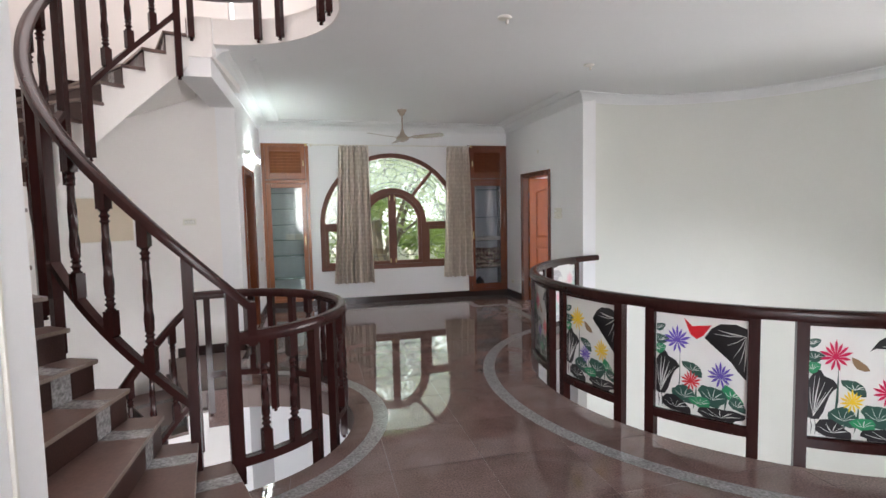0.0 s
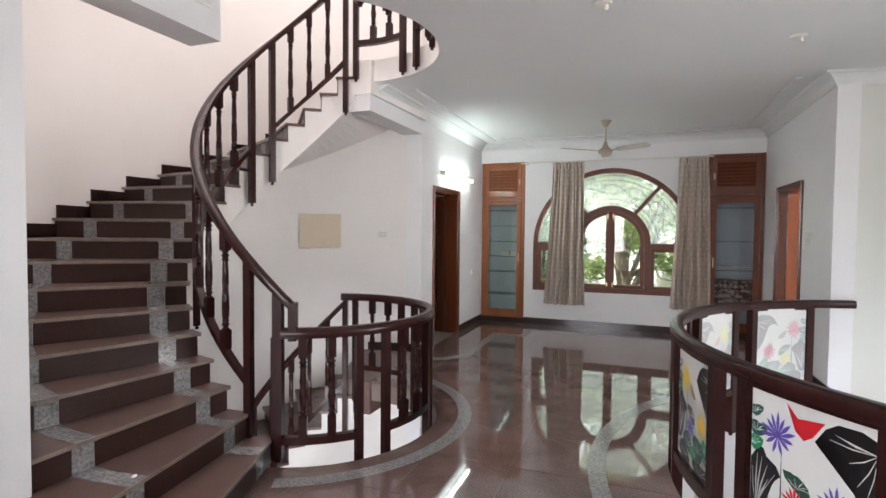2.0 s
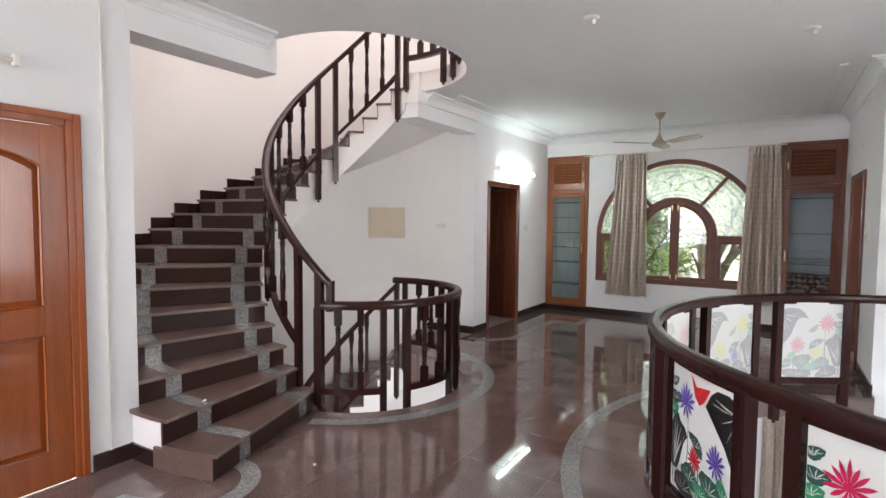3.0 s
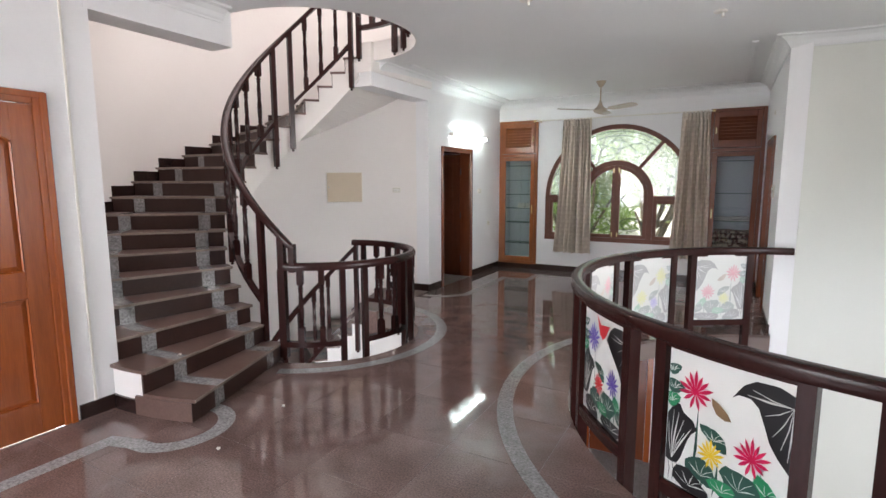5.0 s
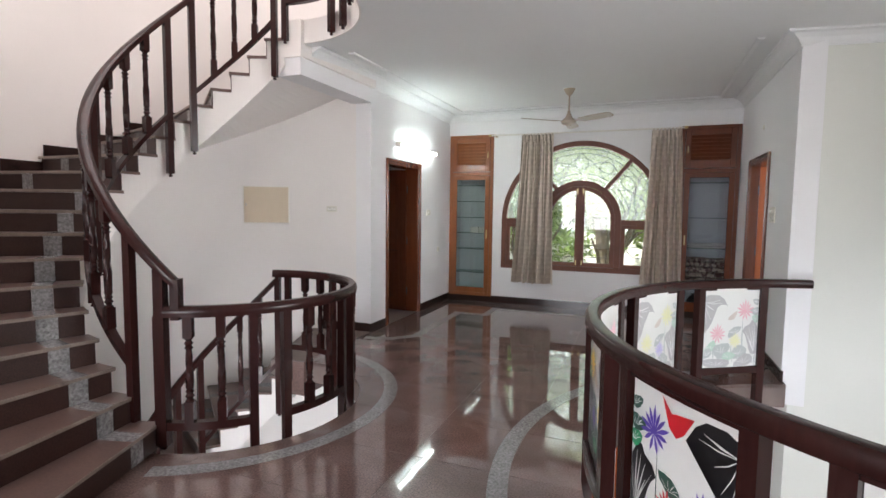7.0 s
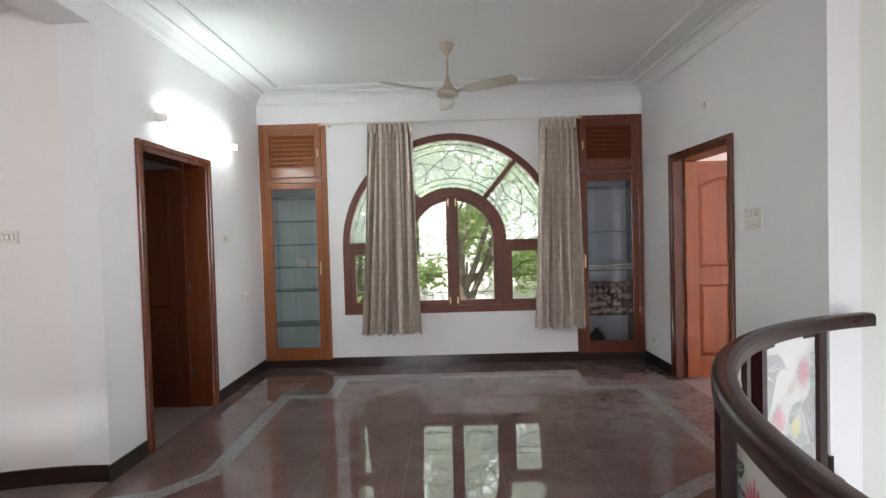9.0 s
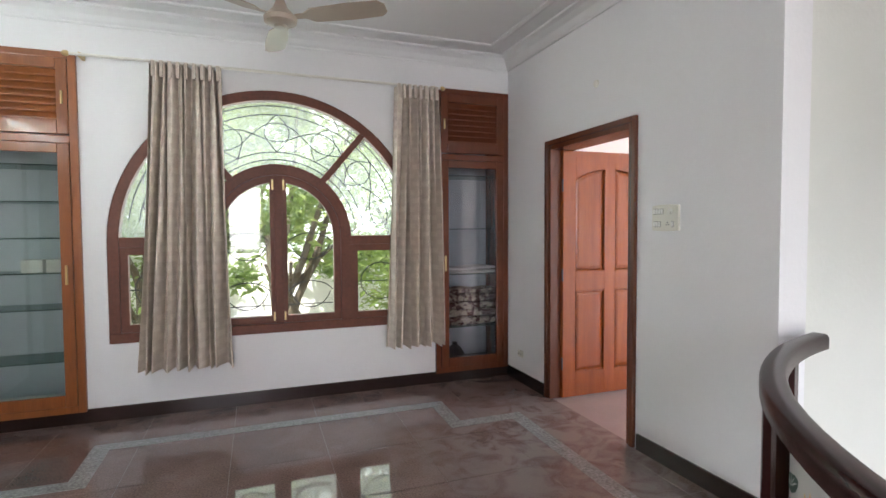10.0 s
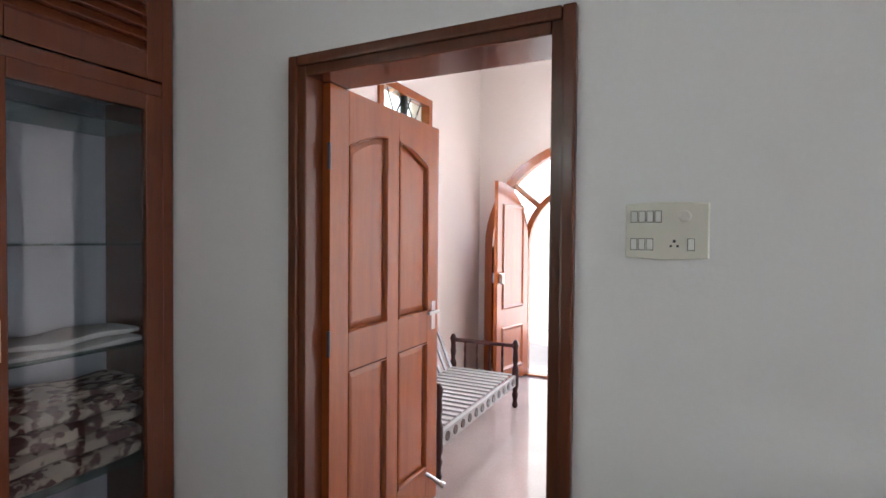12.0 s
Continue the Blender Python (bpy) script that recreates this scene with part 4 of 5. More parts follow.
for s in (-1, 1):
    for c, r in (((s * 0.25, 0.95), 0.2), ((s * 0.25, 1.35), 0.2)):
        part("lead_line", lead(ell(*c, 0.17, r, 200, 340)), LEAD, win)
        part("lead_line", lead(ell(c[0], c[1] - 0.1, 0.19, 0.12, 20, 160)), LEAD, win)
    part("lead_line", lead([(s * 0.07, 0.78), (s * 0.43, 0.78)]), LEAD, win)
    part("lead_line", lead(ell(s * 0.85, 0.95, 0.18, 0.16, 0, 360, 24)), LEAD, win)
    part("lead_line", lead([(s * 0.64, 0.95), (s * 1.07, 0.95)]), LEAD, win)


# ---- curtains and rod ----
def curtain(x0, x1, xt0, xt1, z0, z1, folds, label, y=YF - 0.12, seed=1):
    rnd = random.Random(seed)
    ph = [rnd.uniform(-0.35, 0.35) for _ in range(folds + 2)]
    c = thing("curtain", label, "curtain", ((x0 + x1) / 2, y, z0), group="window curtains")
    mx = (x0 + x1) / 2
    nz, nx = 14, folds * 10
    front, back = [], []
    bm = bmnew()
    for j in range(nz + 1):
        v = j / nz
        row_f, row_b = [], []
        for i in range(nx + 1):
            u = i / nx
            k = u * folds
            f = int(min(k, folds - 0.001))
            g = k + 0.16 * math.sin(2.3 * k + seed) + 0.05 * math.sin(4 * v + k)
            w = math.sin(g * TAU + 0.4 * ph[f] * (1 - v)) * 0.075 * (0.9 + 0.3 * math.sin(1.7 * k + 2 * seed)) * (1 - 0.35 * v) + 0.014 * math.sin(g * TAU * 2.0 + 1.1 * seed + 2 * v)
            x = (x0 + (x1 - x0) * u) * (1 - v) + (xt0 + (xt1 - xt0) * u) * v + 0.012 * math.sin(k * TAU * 0.5 + 3 * v)
            zz = (z1 - z0) * v + (0.006 * math.sin(k * 3.1 + seed) * (1 - v))
            row_f.append(bm.verts.new((x - mx, w, zz)))
            row_b.append(bm.verts.new((x - mx, w + 0.004, zz)))
        front.append(row_f)
        back.append(row_b)
    for rows in (front, back):
        for a, b in zip(rows, rows[1:]):
            for i in range(nx):
                bm.faces.new((a[i], a[i + 1], b[i + 1], b[i]))
    part("drape", bm, CURTAIN, c, smooth=True)
    # pinch pleats at the head
    for i in range(folds):
        x = xt0 + (xt1 - xt0) * (i + 0.5) / folds - mx
        part("pleat", box(bmnew(), (x - 0.012, -0.045, z1 - z0 - 0.10), (x + 0.012, -0.01, z1 - z0 + 0.015), 0.005), CURTAIN, c)
    return c


curtain(-0.03, 0.62, 0.10, 0.58, 0.36, 2.60, 9, "beige pleated curtain hanging beside the arched window", seed=3)
curtain(1.83, 2.37, 1.92, 2.30, 0.38, 2.60, 8, "beige pleated curtain hanging beside the arched window", seed=8)
rod = thing("curtain_rod", "thin painted curtain rod on brackets above the window", "curtain rod", (WX, YF - 0.10, 2.62))
bm = lathe(bmnew(), [(0.011, -1.36), (0.011, 1.36)], (0, 0, 0), 10)
bmesh.ops.transform(bm, matrix=pose(0, 0, 0, 0, 90, 0), verts=bm.verts)
part("rod", bm, PLASTIC, rod)
for s in (-1, 1):
    bm = lathe(bmnew(), [(0.012, 0), (0.02, 0.01), (0.02, 0.03), (0.006, 0.045)], (0, 0, 0), 10)
    bmesh.ops.transform(bm, matrix=pose(s * 1.36, 0, 0, 0, s * 90, 0), verts=bm.verts)
    part("finial", bm, BRASS, rod)
    part("bracket", box(bmnew(), (s * 1.30 - 0.01, 0.0, -0.015), (s * 1.30 + 0.01, 0.1, 0.015)), BRASS, rod)


# ---- built-in cabinets ----
def cabinet(x0, x1, mat, label, shelves, knob, sides=CABBACK, pane=GLASS):
    c = thing("wall_cabinet", label, "cabinet", ((x0 + x1) / 2, YF, 0.085), group="built-in cabinets beside the window")
    hw, h, d = (x1 - x0) / 2, 2.565, 0.40
    bm = bmnew()
    box(bm, (-hw + 0.045, d - 0.02, 0.001), (hw - 0.045, d, h - 0.03))
    part("back_panel", bm, CABBACK, c)
    for s in (-1, 1):
        part("side_panel", box(bmnew(), (min(s * (hw - 0.045), s * (hw - 0.03)), 0.02, 0.001), (max(s * (hw - 0.045), s * (hw - 0.03)), d, h - 0.03)), sides, c)
        part("frame_stile", box(bmnew(), (min(s * (hw - 0.05), s * hw), -0.028, 0), (max(s * (hw - 0.05), s * hw), 0.02, h), 0.004), mat, c)
    for z0, z1 in ((0, 0.05), (1.93, 1.985), (h - 0.045, h)):
        part("frame_rail", box(bmnew(), (-hw + 0.05, -0.026, z0), (hw - 0.05, 0.018, z1), 0.004), mat, c)
    part("bottom_panel", box(bmnew(), (-hw + 0.046, 0.021, 0.002), (hw - 0.046, d - 0.021, 0.05)), sides, c)
    part("top_panel", box(bmnew(), (-hw + 0.046, 0.021, h - 0.07), (hw - 0.046, d - 0.021, h - 0.035)), sides, c)
    part("inner_top", box(bmnew(), (-hw + 0.046, 0.022, 1.94), (hw - 0.046, d - 0.021, 1.965)), CABBACK, c)
    # glazed door
    dr = part("glazed_door", box(bmnew(), (-hw + 0.053, -0.034, 0.053), (-hw + 0.125, -0.006, 1.927), 0.004), mat, c)
    for a, b in (((hw - 0.125, -0.034, 0.053), (hw - 0.053, -0.006, 1.927)), ((-hw + 0.126, -0.034, 0.053), (hw - 0.126, -0.006, 0.135)), ((-hw + 0.126, -0.034, 1.86), (hw - 0.126, -0.006, 1.927))):
        part("door_rail", box(bmnew(), a, b, 0.004), mat, dr)
    part("door_glass", box(bmnew(), (-hw + 0.12, -0.02, 0.13), (hw - 0.12, -0.016, 1.865)), pane, dr).visible_shadow = False
    part("handle", box(bmnew(), (knob * (hw - 0.09) - 0.008, -0.052, 0.93), (knob * (hw - 0.09) + 0.008, -0.034, 1.07), 0.004), BRASS, dr, "small brass pull handle")
    # louvred door
    lv = part("louvred_door", box(bmnew(), (-hw + 0.053, -0.034, 1.99), (-hw + 0.12, -0.006, h - 0.048), 0.004), mat, c)
    for a, b in (((hw - 0.12, -0.034, 1.99), (hw - 0.053, -0.006, h - 0.048)), ((-hw + 0.121, -0.034, 1.99), (hw - 0.121, -0.006, 2.09)), ((-hw + 0.121, -0.034, h - 0.12), (hw - 0.121, -0.006, h - 0.048))):
        part("door_rail", box(bmnew(), a, b, 0.004), mat, lv)
    for i in range(7):
        z = 2.093 + i * 0.049
        bm = bmnew()
        loft(bm, [[(x, -0.033, z), (x, -0.033, z + 0.007), (x, -0.009, z + 0.05), (x, -0.009, z + 0.043)] for x in (-hw + 0.12, hw - 0.12)])
        part("slat", bm, mat, lv)
    part("louvre_back", box(bmnew(), (-hw + 0.12, -0.004, 2.08), (hw - 0.12, 0.0, h - 0.1)), mat, lv)
    part("handle", box(bmnew(), (knob * (hw - 0.085) - 0.007, -0.05, 2.20), (knob * (hw - 0.085) + 0.007, -0.034, 2.29), 0.004), BRASS, lv, "small brass pull handle")
    for z in shelves:
        part("shelf", box(bmnew(), (-hw + 0.046, 0.03, z - 0.085), (hw - 0.046, d - 0.022, z - 0.077)), SHELFGLASS, c, "glass shelf").visible_shadow = False
    return c


cabinet(-1.10, -0.375, CABTEAK, "tall teak wall cabinet with glazed door and glass shelves", (1.86, 1.6, 1.34, 1.09, 0.83, 0.45), 1)
# Same wood as the left cabinet, with its dimmer light put into the colour.
cabinet(2.305, 3.03, TEAKDARKENED, "tall teak wall cabinet holding folded bedding, its shade put into the colour", (1.88, 1.39, 0.97, 0.48), -1, TEAKDARKENED, DIMGLASS)
for x in (-0.78, -0.63):
    tagged(part("white_box", box(bmnew(), (x, YF + 0.10, 1.0945), (x + 0.13, YF + 0.2, 1.19), 0.004), CLOTH), "small white cardboard box on a glass shelf", "box", "boxes on the shelf")


def folded(name, label, a, b, mat, seed):
    """A soft folded stack with rounded, sagging sides."""
    rnd = random.Random(seed)
    bm = bmnew()
    n = max(2, round((b[2] - a[2]) / 0.07))
    for i in range(n):
        z0, z1 = a[2] + (b[2] - a[2]) * i / n, a[2] + (b[2] - a[2]) * (i + 1) / n
        h, ph, o = (z1 - z0) / 2, rnd.uniform(0, 6), rnd.uniform(-0.01, 0.012)
        rings = []
        for k in range(13):
            x = a[0] + (b[0] - a[0]) * k / 12
            sag = 0.006 * math.sin(9 * x + ph) + 0.004 * math.sin(23 * x + 2 * ph)
            end = 1 - 0.35 * (abs(k - 6) / 6) ** 4
            rings.append([(x, (a[1] + b[1]) / 2 + ((b[1] - a[1]) / 2 + o) * cy, (z0 + z1) / 2 + h * cz * end + (sag if i or cz > 0 else 0)) for cy, cz in
                          [(math.copysign(abs(math.cos(q)) ** 0.5, math.cos(q)), math.copysign(abs(math.sin(q)) ** 0.5, math.sin(q))) for q in [TAU * (m + 0.5) / 12 for m in range(12)]]])
        loft(bm, rings)
    return tagged(part(name, bm, mat, smooth=True), label, "bedding")


folded("folded_sheet", "folded white sheet on a cabinet shelf", (2.44, YF + 0.06, 0.975), (2.94, YF + 0.3, 1.045), CLOTH, 2)
folded("folded_blanket", "folded brown patterned blanket on a cabinet shelf", (2.42, YF + 0.05, 0.487), (2.94, YF + 0.32, 0.79), BLANKET, 4)
folded("folded_blanket", "folded pale blanket lying on the patterned one", (2.44, YF + 0.06, 0.796), (2.93, YF + 0.3, 0.835), BLANKET, 5)
tagged(part("bag", lathe(bmnew(), [(0.02, 0), (0.08, 0.01), (0.095, 0.07), (0.06, 0.13), (0.02, 0.16), (0.03, 0.18)], (2.56, YF + 0.17, 0.137), 14), BLACK, smooth=True), "small black cloth bag on the cabinet floor", "bag")

# ---- ceiling fan ----
fan = thing("ceiling_fan", "cream ceiling fan with three blades, at rest", "ceiling fan", (0.95, 6.92, H), 91)
part("canopy", lathe(bmnew(), [(0.012, -0.085), (0.03, -0.072), (0.066, -0.014), (0.07, -0.001)], (0, 0, 0), 20), FANMAT, fan, smooth=True)
part("downrod", lathe(bmnew(), [(0.010, -0.30), (0.010, -0.08)], (0, 0, 0), 10), FANMAT, fan)
part("motor", lathe(bmnew(), [(0.005, -0.437), (0.06, -0.435), (0.088, -0.42), (0.092, -0.395), (0.07, -0.37), (0.042, -0.345), (0.024, -0.30), (0.016, -0.27), (0.005, -0.26)], (0, 0, 0), 24), FANMAT, fan, smooth=True)
part("bottom_cap", lathe(bmnew(), [(0.004, -0.452), (0.03, -0.449), (0.036, -0.437)], (0, 0, 0), 16), FANMAT, fan, smooth=True)
for i in range(3):
    bm = bmnew()
    rings = []
    for x, w, up in ((0.09, 0.018, 0), (0.14, 0.02, 0), (0.19, 0.055, 0), (0.40, 0.068, 0.005), (0.57, 0.062, 0.01), (0.605, 0.03, 0.01)):
        rings.append([(x, -w, -0.395 + up + w * 0.22), (x, w, -0.395 + up - w * 0.22), (x, w, -0.389 + up - w * 0.22), (x, -w, -0.389 + up + w * 0.22)])
    loft(bm, rings)
    bmesh.ops.transform(bm, matrix=pose(0, 0, 0, 0, 0, 120 * i), verts=bm.verts)
    part("blade", bm, FANMAT, fan)

# ---- tube light, switches, panel, small fittings ----
tube = thing("tube_light", "lit fluorescent tube on a white batten", "tube light", (XL, 6.90, 2.29))
part("batten", box(bmnew(), (0.001, -0.62, -0.02), (0.035, 0.62, 0.03), 0.006), PLASTIC, tube)
bm = lathe(bmnew(), [(0.014, -0.585), (0.014, 0.585)], (0, 0, 0), 12)
bmesh.ops.transform(bm, matrix=pose(0.062, 0, -0.005, 90, 0, 0), verts=bm.verts)
part("tube", bm, TUBE, tube, "glowing white glass tube")
for s in (-1, 1):
    part("holder", box(bmnew(), (0.03, s * 0.605 - 0.018, -0.03), (0.08, s * 0.605 + 0.018, 0.025), 0.006), PLASTIC, tube)


def switchboard(at, rz, w, h, rows, label):
    """Plate in the x-z plane, looking along -y."""
    sb = thing("switchboard", label, "switchboard", at, rz)
    n = 12
    top = [(-w / 2 + w * i / n, h / 2 * (0.93 + 0.07 * math.sin(math.pi * i / n))) for i in range(n + 1)]
    edge = top + [(x, -z) for x, z in reversed(top)]
    part("plate", loft(bmnew(), [[(x * f, y, z * f) for x, z in edge] for y, f in ((0.0, 1.0), (-0.008, 1.0), (-0.012, 0.965))]), PLATE, sb)
    for z, xs in rows:
        for x, kind in xs:
            bm = bmnew()
            if kind == "s":
                box(bm, (x - 0.007, -0.019, z - 0.014), (x + 0.007, -0.0135, z + 0.014), 0.002)
                part("switch", bm, SWITCHWHITE, sb)
                # Grey sheet painted for the shaded gap round the switch.
                part("switch_gap", box(bmnew(), (x - 0.009, -0.0134, z - 0.0165), (x + 0.009, -0.0122, z + 0.0165)), GAPGREY, sb)
            elif kind == "k":
                lathe(bm, [(0.016, 0), (0.016, 0.008), (0.012, 0.014)], (0, 0, 0), 14)
                bmesh.ops.transform(bm, matrix=pose(x, -0.0122, z, 90, 0, 0), verts=bm.verts)
                part("knob", bm, PLASTIC, sb)
            else:
                for dx, dz, r in ((0, 0.009, 0.0035), (-0.008, -0.004, 0.003), (0.008, -0.004, 0.003)):
                    box(bm, (x + dx - r, -0.0135, z + dz - r), (x + dx + r, -0.0122, z + dz + r))
                part("socket_holes", bm, BLACK, sb)
    return sb


switchboard((XR, 6.24, 1.455), 90 + 180, 0.205, 0.155, [(0.038, [(-0.08, "s"), (-0.06, "s"), (-0.04, "s"), (-0.02, "s"), (0.045, "k")]), (-0.036, [(-0.08, "s"), (-0.06, "s"), (-0.04, "s"), (0.02, "p"), (0.06, "s")])], "ivory plastic switchboard with seven switches, knob and socket")
switchboard((XL, 7.36, 1.42), 90, 0.12, 0.08, [(0.0, [(-0.035, "s"), (-0.012, "s"), (0.02, "p")])], "small ivory plastic switchboard beside the doorway")
switchboard((XL, 7.75, 0.85), 90, 0.07, 0.07, [(0.0, [(0.0, "p")])], "small ivory plastic socket on the wall")
switchboard((XR, 7.97, 0.26), 270, 0.08, 0.06, [(0.0, [(-0.018, "p"), (0.018, "p")])], "small ivory plastic socket low on the wall")
switchboard((-1.62, 5.60, 1.46), 8, 0.13, 0.075, [(0.0, [(-0.035, "s"), (-0.012, "s"), (0.015, "s"), (0.04, "s")])], "small ivory plastic switchboard on the curved wall")
db = thing("fuse_box", "beige metal fuse box door on the curved wall", "fuse box", (-2.328, 5.291, 1.50), 34)
part("frame", box(bmnew(), (-0.262, -0.012, -0.222), (0.262, 0.03, 0.222), 0.004), PLASTIC, db)
part("cover", box(bmnew(), (-0.25, -0.024, -0.21), (0.25, -0.0125, 0.21), 0.004), BEIGE, db)
part("latch", box(bmnew(), (-0.235, -0.03, -0.015), (-0.222, -0.024, 0.015), 0.002), STEEL, db)
for x, y in ((1.13, 3.34), (2.44, 4.38), (2.35, 1.75)):
    hook = thing("ceiling_hook", "small white ceiling fan hook plate", "ceiling hook", (x, y, H))
    part("plate", lathe(bmnew(), [(0.055, -0.001), (0.05, -0.012), (0.02, -0.02)], (0, 0, 0), 18), PLASTIC, hook, smooth=True)
    part("stub", lathe(bmnew(), [(0.012, -0.05), (0.012, -0.018)], (0.02, 0, 0), 8), PLASTIC, hook)
tagged(part("wall_hole_cover", lathe(bmnew(), [(0.028, 0), (0.026, 0.008), (0.01, 0.012)], (0, 0, 0), 16), PLASTIC), "small round white cover plate on the wall", "cover plate").matrix_world = pose(XR, 6.90, 2.40, 0, -90, 0)
tagged(part("wall_conduit", box(bmnew(), (XL + 0.001, 1.155, 0.10), (XL + 0.012, 1.17, 2.80), 0.003), PLASTIC), "thin white cable conduit running up the wall", "conduit")

unlit = thing("tube_light", "unlit fluorescent tube above the closed door", "tube light", (XL, 0.15, 2.345))
part("batten", box(bmnew(), (0.001, -0.60, -0.02), (0.035, 0.60, 0.03), 0.006), PLASTIC, unlit)
bm = lathe(bmnew(), [(0.014, -0.575), (0.014, 0.575)], (0, 0, 0), 12)
bmesh.ops.transform(bm, matrix=pose(0.058, 0, -0.005, 90, 0, 0), verts=bm.verts)
part("tube", bm, CLOTH, unlit, "unlit white glass tube")
for s in (-1, 1):
    part("holder", box(bmnew(), (0.03, s * 0.59 - 0.016, -0.03), (0.078, s * 0.59 + 0.016, 0.025), 0.006), PLASTIC, unlit)
for x, y, z in ((-0.08, 1.86, 0.0005), (-0.86, 1.62, 2 * RISE), (0.02, 1.25, 0.0005)):
    rnd = random.Random(int(x * 100))
    bm = bmesh.new()
    bmesh.ops.create_icosphere(bm, subdivisions=1, radius=0.014)
    for v in bm.verts:
        v.co *= rnd.uniform(0.7, 1.25)
        v.co.z = max(-0.006, v.co.z * 0.6)
    bmesh.ops.translate(bm, vec=(x, y, z + 0.006), verts=bm.verts)
    tagged(part("plaster_crumb", bm, CLOTH), "small white crumb of plaster lying on the stone", "debris", "plaster crumbs")

# ---- room beyond the open door ----
RX, RY = 6.75, 8.27
bm = bmnew()
box(bm, (XR + 0.185, RY, -0.2), (RX, RY + 0.2, 4.6))
wl = tagged(part("room_wall_window", bm, PINKWALL), "pale wall of the next room with a tall window", "wall", "", "structure")
cut(wl, [solid(lambda b: box(b, (4.72, RY - 1, 0.72), (5.57, RY + 1, 2.64)))])
bm = bmnew()
box(bm, (RX, 5.8, -0.2), (RX + 0.2, RY + 0.2, 4.6))
wr = tagged(part("room_wall_door", bm, PINKWALL), "pale wall of the next room with an arched garden door", "wall", "", "structure")
DY, DR = 7.10, 1.08


def arch_x(bm, y0, y1, z0, zs, xa, xb):
    poly = arch_poly(y0, y1, z0, zs)
    return loft(bm, [[(xa, y, z) for y, z in poly], [(xb, y, z) for y, z in poly]])


cut(wr, [solid(lambda b: arch_x(b, DY - DR, DY + DR, 0.0, 1.35, RX - 1, RX + 1))])
quickbox("room_wall_near", (XR + 0.185, 5.75, -0.2), (RX, 5.9, 4.6), PINKWALL, "pale wall of the next room")
quickbox("room_floor", (XR + 0.02, 5.9, -0.15), (RX + 0.19, RY, -0.002), PALEFLOOR, "polished stone floor of the next room, its reflections painted pale", "floor")
quickbox("room_ceiling", (XR + 0.185, 5.75, 4.6), (RX + 0.2, RY + 0.2, 4.75), CEILING, "white ceiling of the next room", "ceiling")
quickbox("room_wall_over", (XR, 5.75, H + 0.22), (XR + 0.18, RY + 0.2, 4.6), PINKWALL, "pale wall of the next room")
tw = thing("window_transom", "wooden window with diagonal leaded lights above", "window", (5.145, RY, 0), kind="structure")
for a, b in (((-0.424, -0.02, 0.721), (-0.36, 0.06, 2.639)), ((0.36, -0.02, 0.721), (0.424, 0.06, 2.639)), ((-0.36, -0.02, 2.575), (0.36, 0.06, 2.639)), ((-0.36, -0.02, 2.04), (0.36, 0.06, 2.10)), ((-0.36, -0.02, 0.721), (0.36, 0.06, 0.785))):
    part("frame_bar", box(bmnew(), a, b, 0.004), TEAK, tw)
for z0, z1 in ((0.78, 2.045), (2.095, 2.58)):
    part("pane", box(bmnew(), (-0.365, 0.02, z0), (0.365, 0.024, z1)), GLASS, tw).visible_shadow = False
part("mullion", box(bmnew(), (-0.016, 0.0, 2.10), (0.016, 0.05, 2.575)), LEAD, tw)
for s in (-1, 1):
    for k in range(4):
        x0, z0 = 0.35 - 0.085 * k, 2.10 + 0.12 * k
        p = [(s * (0.02 + (x0 - 0.02) * (0.15 + 0.85 * q)), z0 * (1 - q) + 2.575 * q) if k % 2 else (s * (x0 + (0.02 - x0) * q), 2.575 + (z0 - 2.575) * (1 - q)) for q in (0, 0.5, 1.0)]
        part("lead_line", lead(p, 0.014, 0.018), LEAD, tw)
ad = thing("door_arched", "arched wooden garden door with one leaf open", "door", (RX, DY, 0), 90, kind="structure")
part("outer_frame", arch_band(bmnew(), DR - 0.085, DR - 0.001, 1.35, 0.0, -0.06, 0.06), TEAK, ad)
part("inner_frame", arch_band(bmnew(), 0.60, 0.66, 1.35, 0.02, -0.04, 0.04), TEAK, ad)
for a in (40, 90, 140):
    bm = bmnew()
    c, s = math.cos(radians(a)), math.sin(radians(a))
    loft(bm, [[(c * r - s * w, y, 1.35 + s * r + c * w) for r, w in ((0.655, -0.025), (1.0, -0.025), (1.0, 0.025), (0.655, 0.025))] for y in (-0.035, 0.035)])
    part("radial_bar", bm, TEAK, ad)
for s in (-1, 1):
    part("side_panel", box(bmnew(), (min(s * 0.661, s * 0.994), -0.02, 0.02), (max(s * 0.661, s * 0.994), 0.02, 1.35), 0.004), TEAK, ad)
part("threshold", box(bmnew(), (-0.9, -0.05, 0.0), (0.9, 0.05, 0.018)), TEAK, ad)
leaf = thing("garden_door_leaf", "open arched wooden door leaf with sunken panels", "door", (RX - 0.05, DY + 0.62, 0.02), 167)
poly = [(0.0, 0), (0.58, 0), (0.58, 1.96)] + [(0.58 - 0.58 * math.sin(radians(t)), 1.38 + 0.58 * math.cos(radians(t))) for t in range(10, 91, 10)]
poly = [(0.58 - x, z) for x, z in poly][::-1]
part("leaf_body", loft(bmnew(), [[(0.58 - x, y, z) for x, z in poly] for y in (-0.02, 0.02)]), TEAK, leaf)
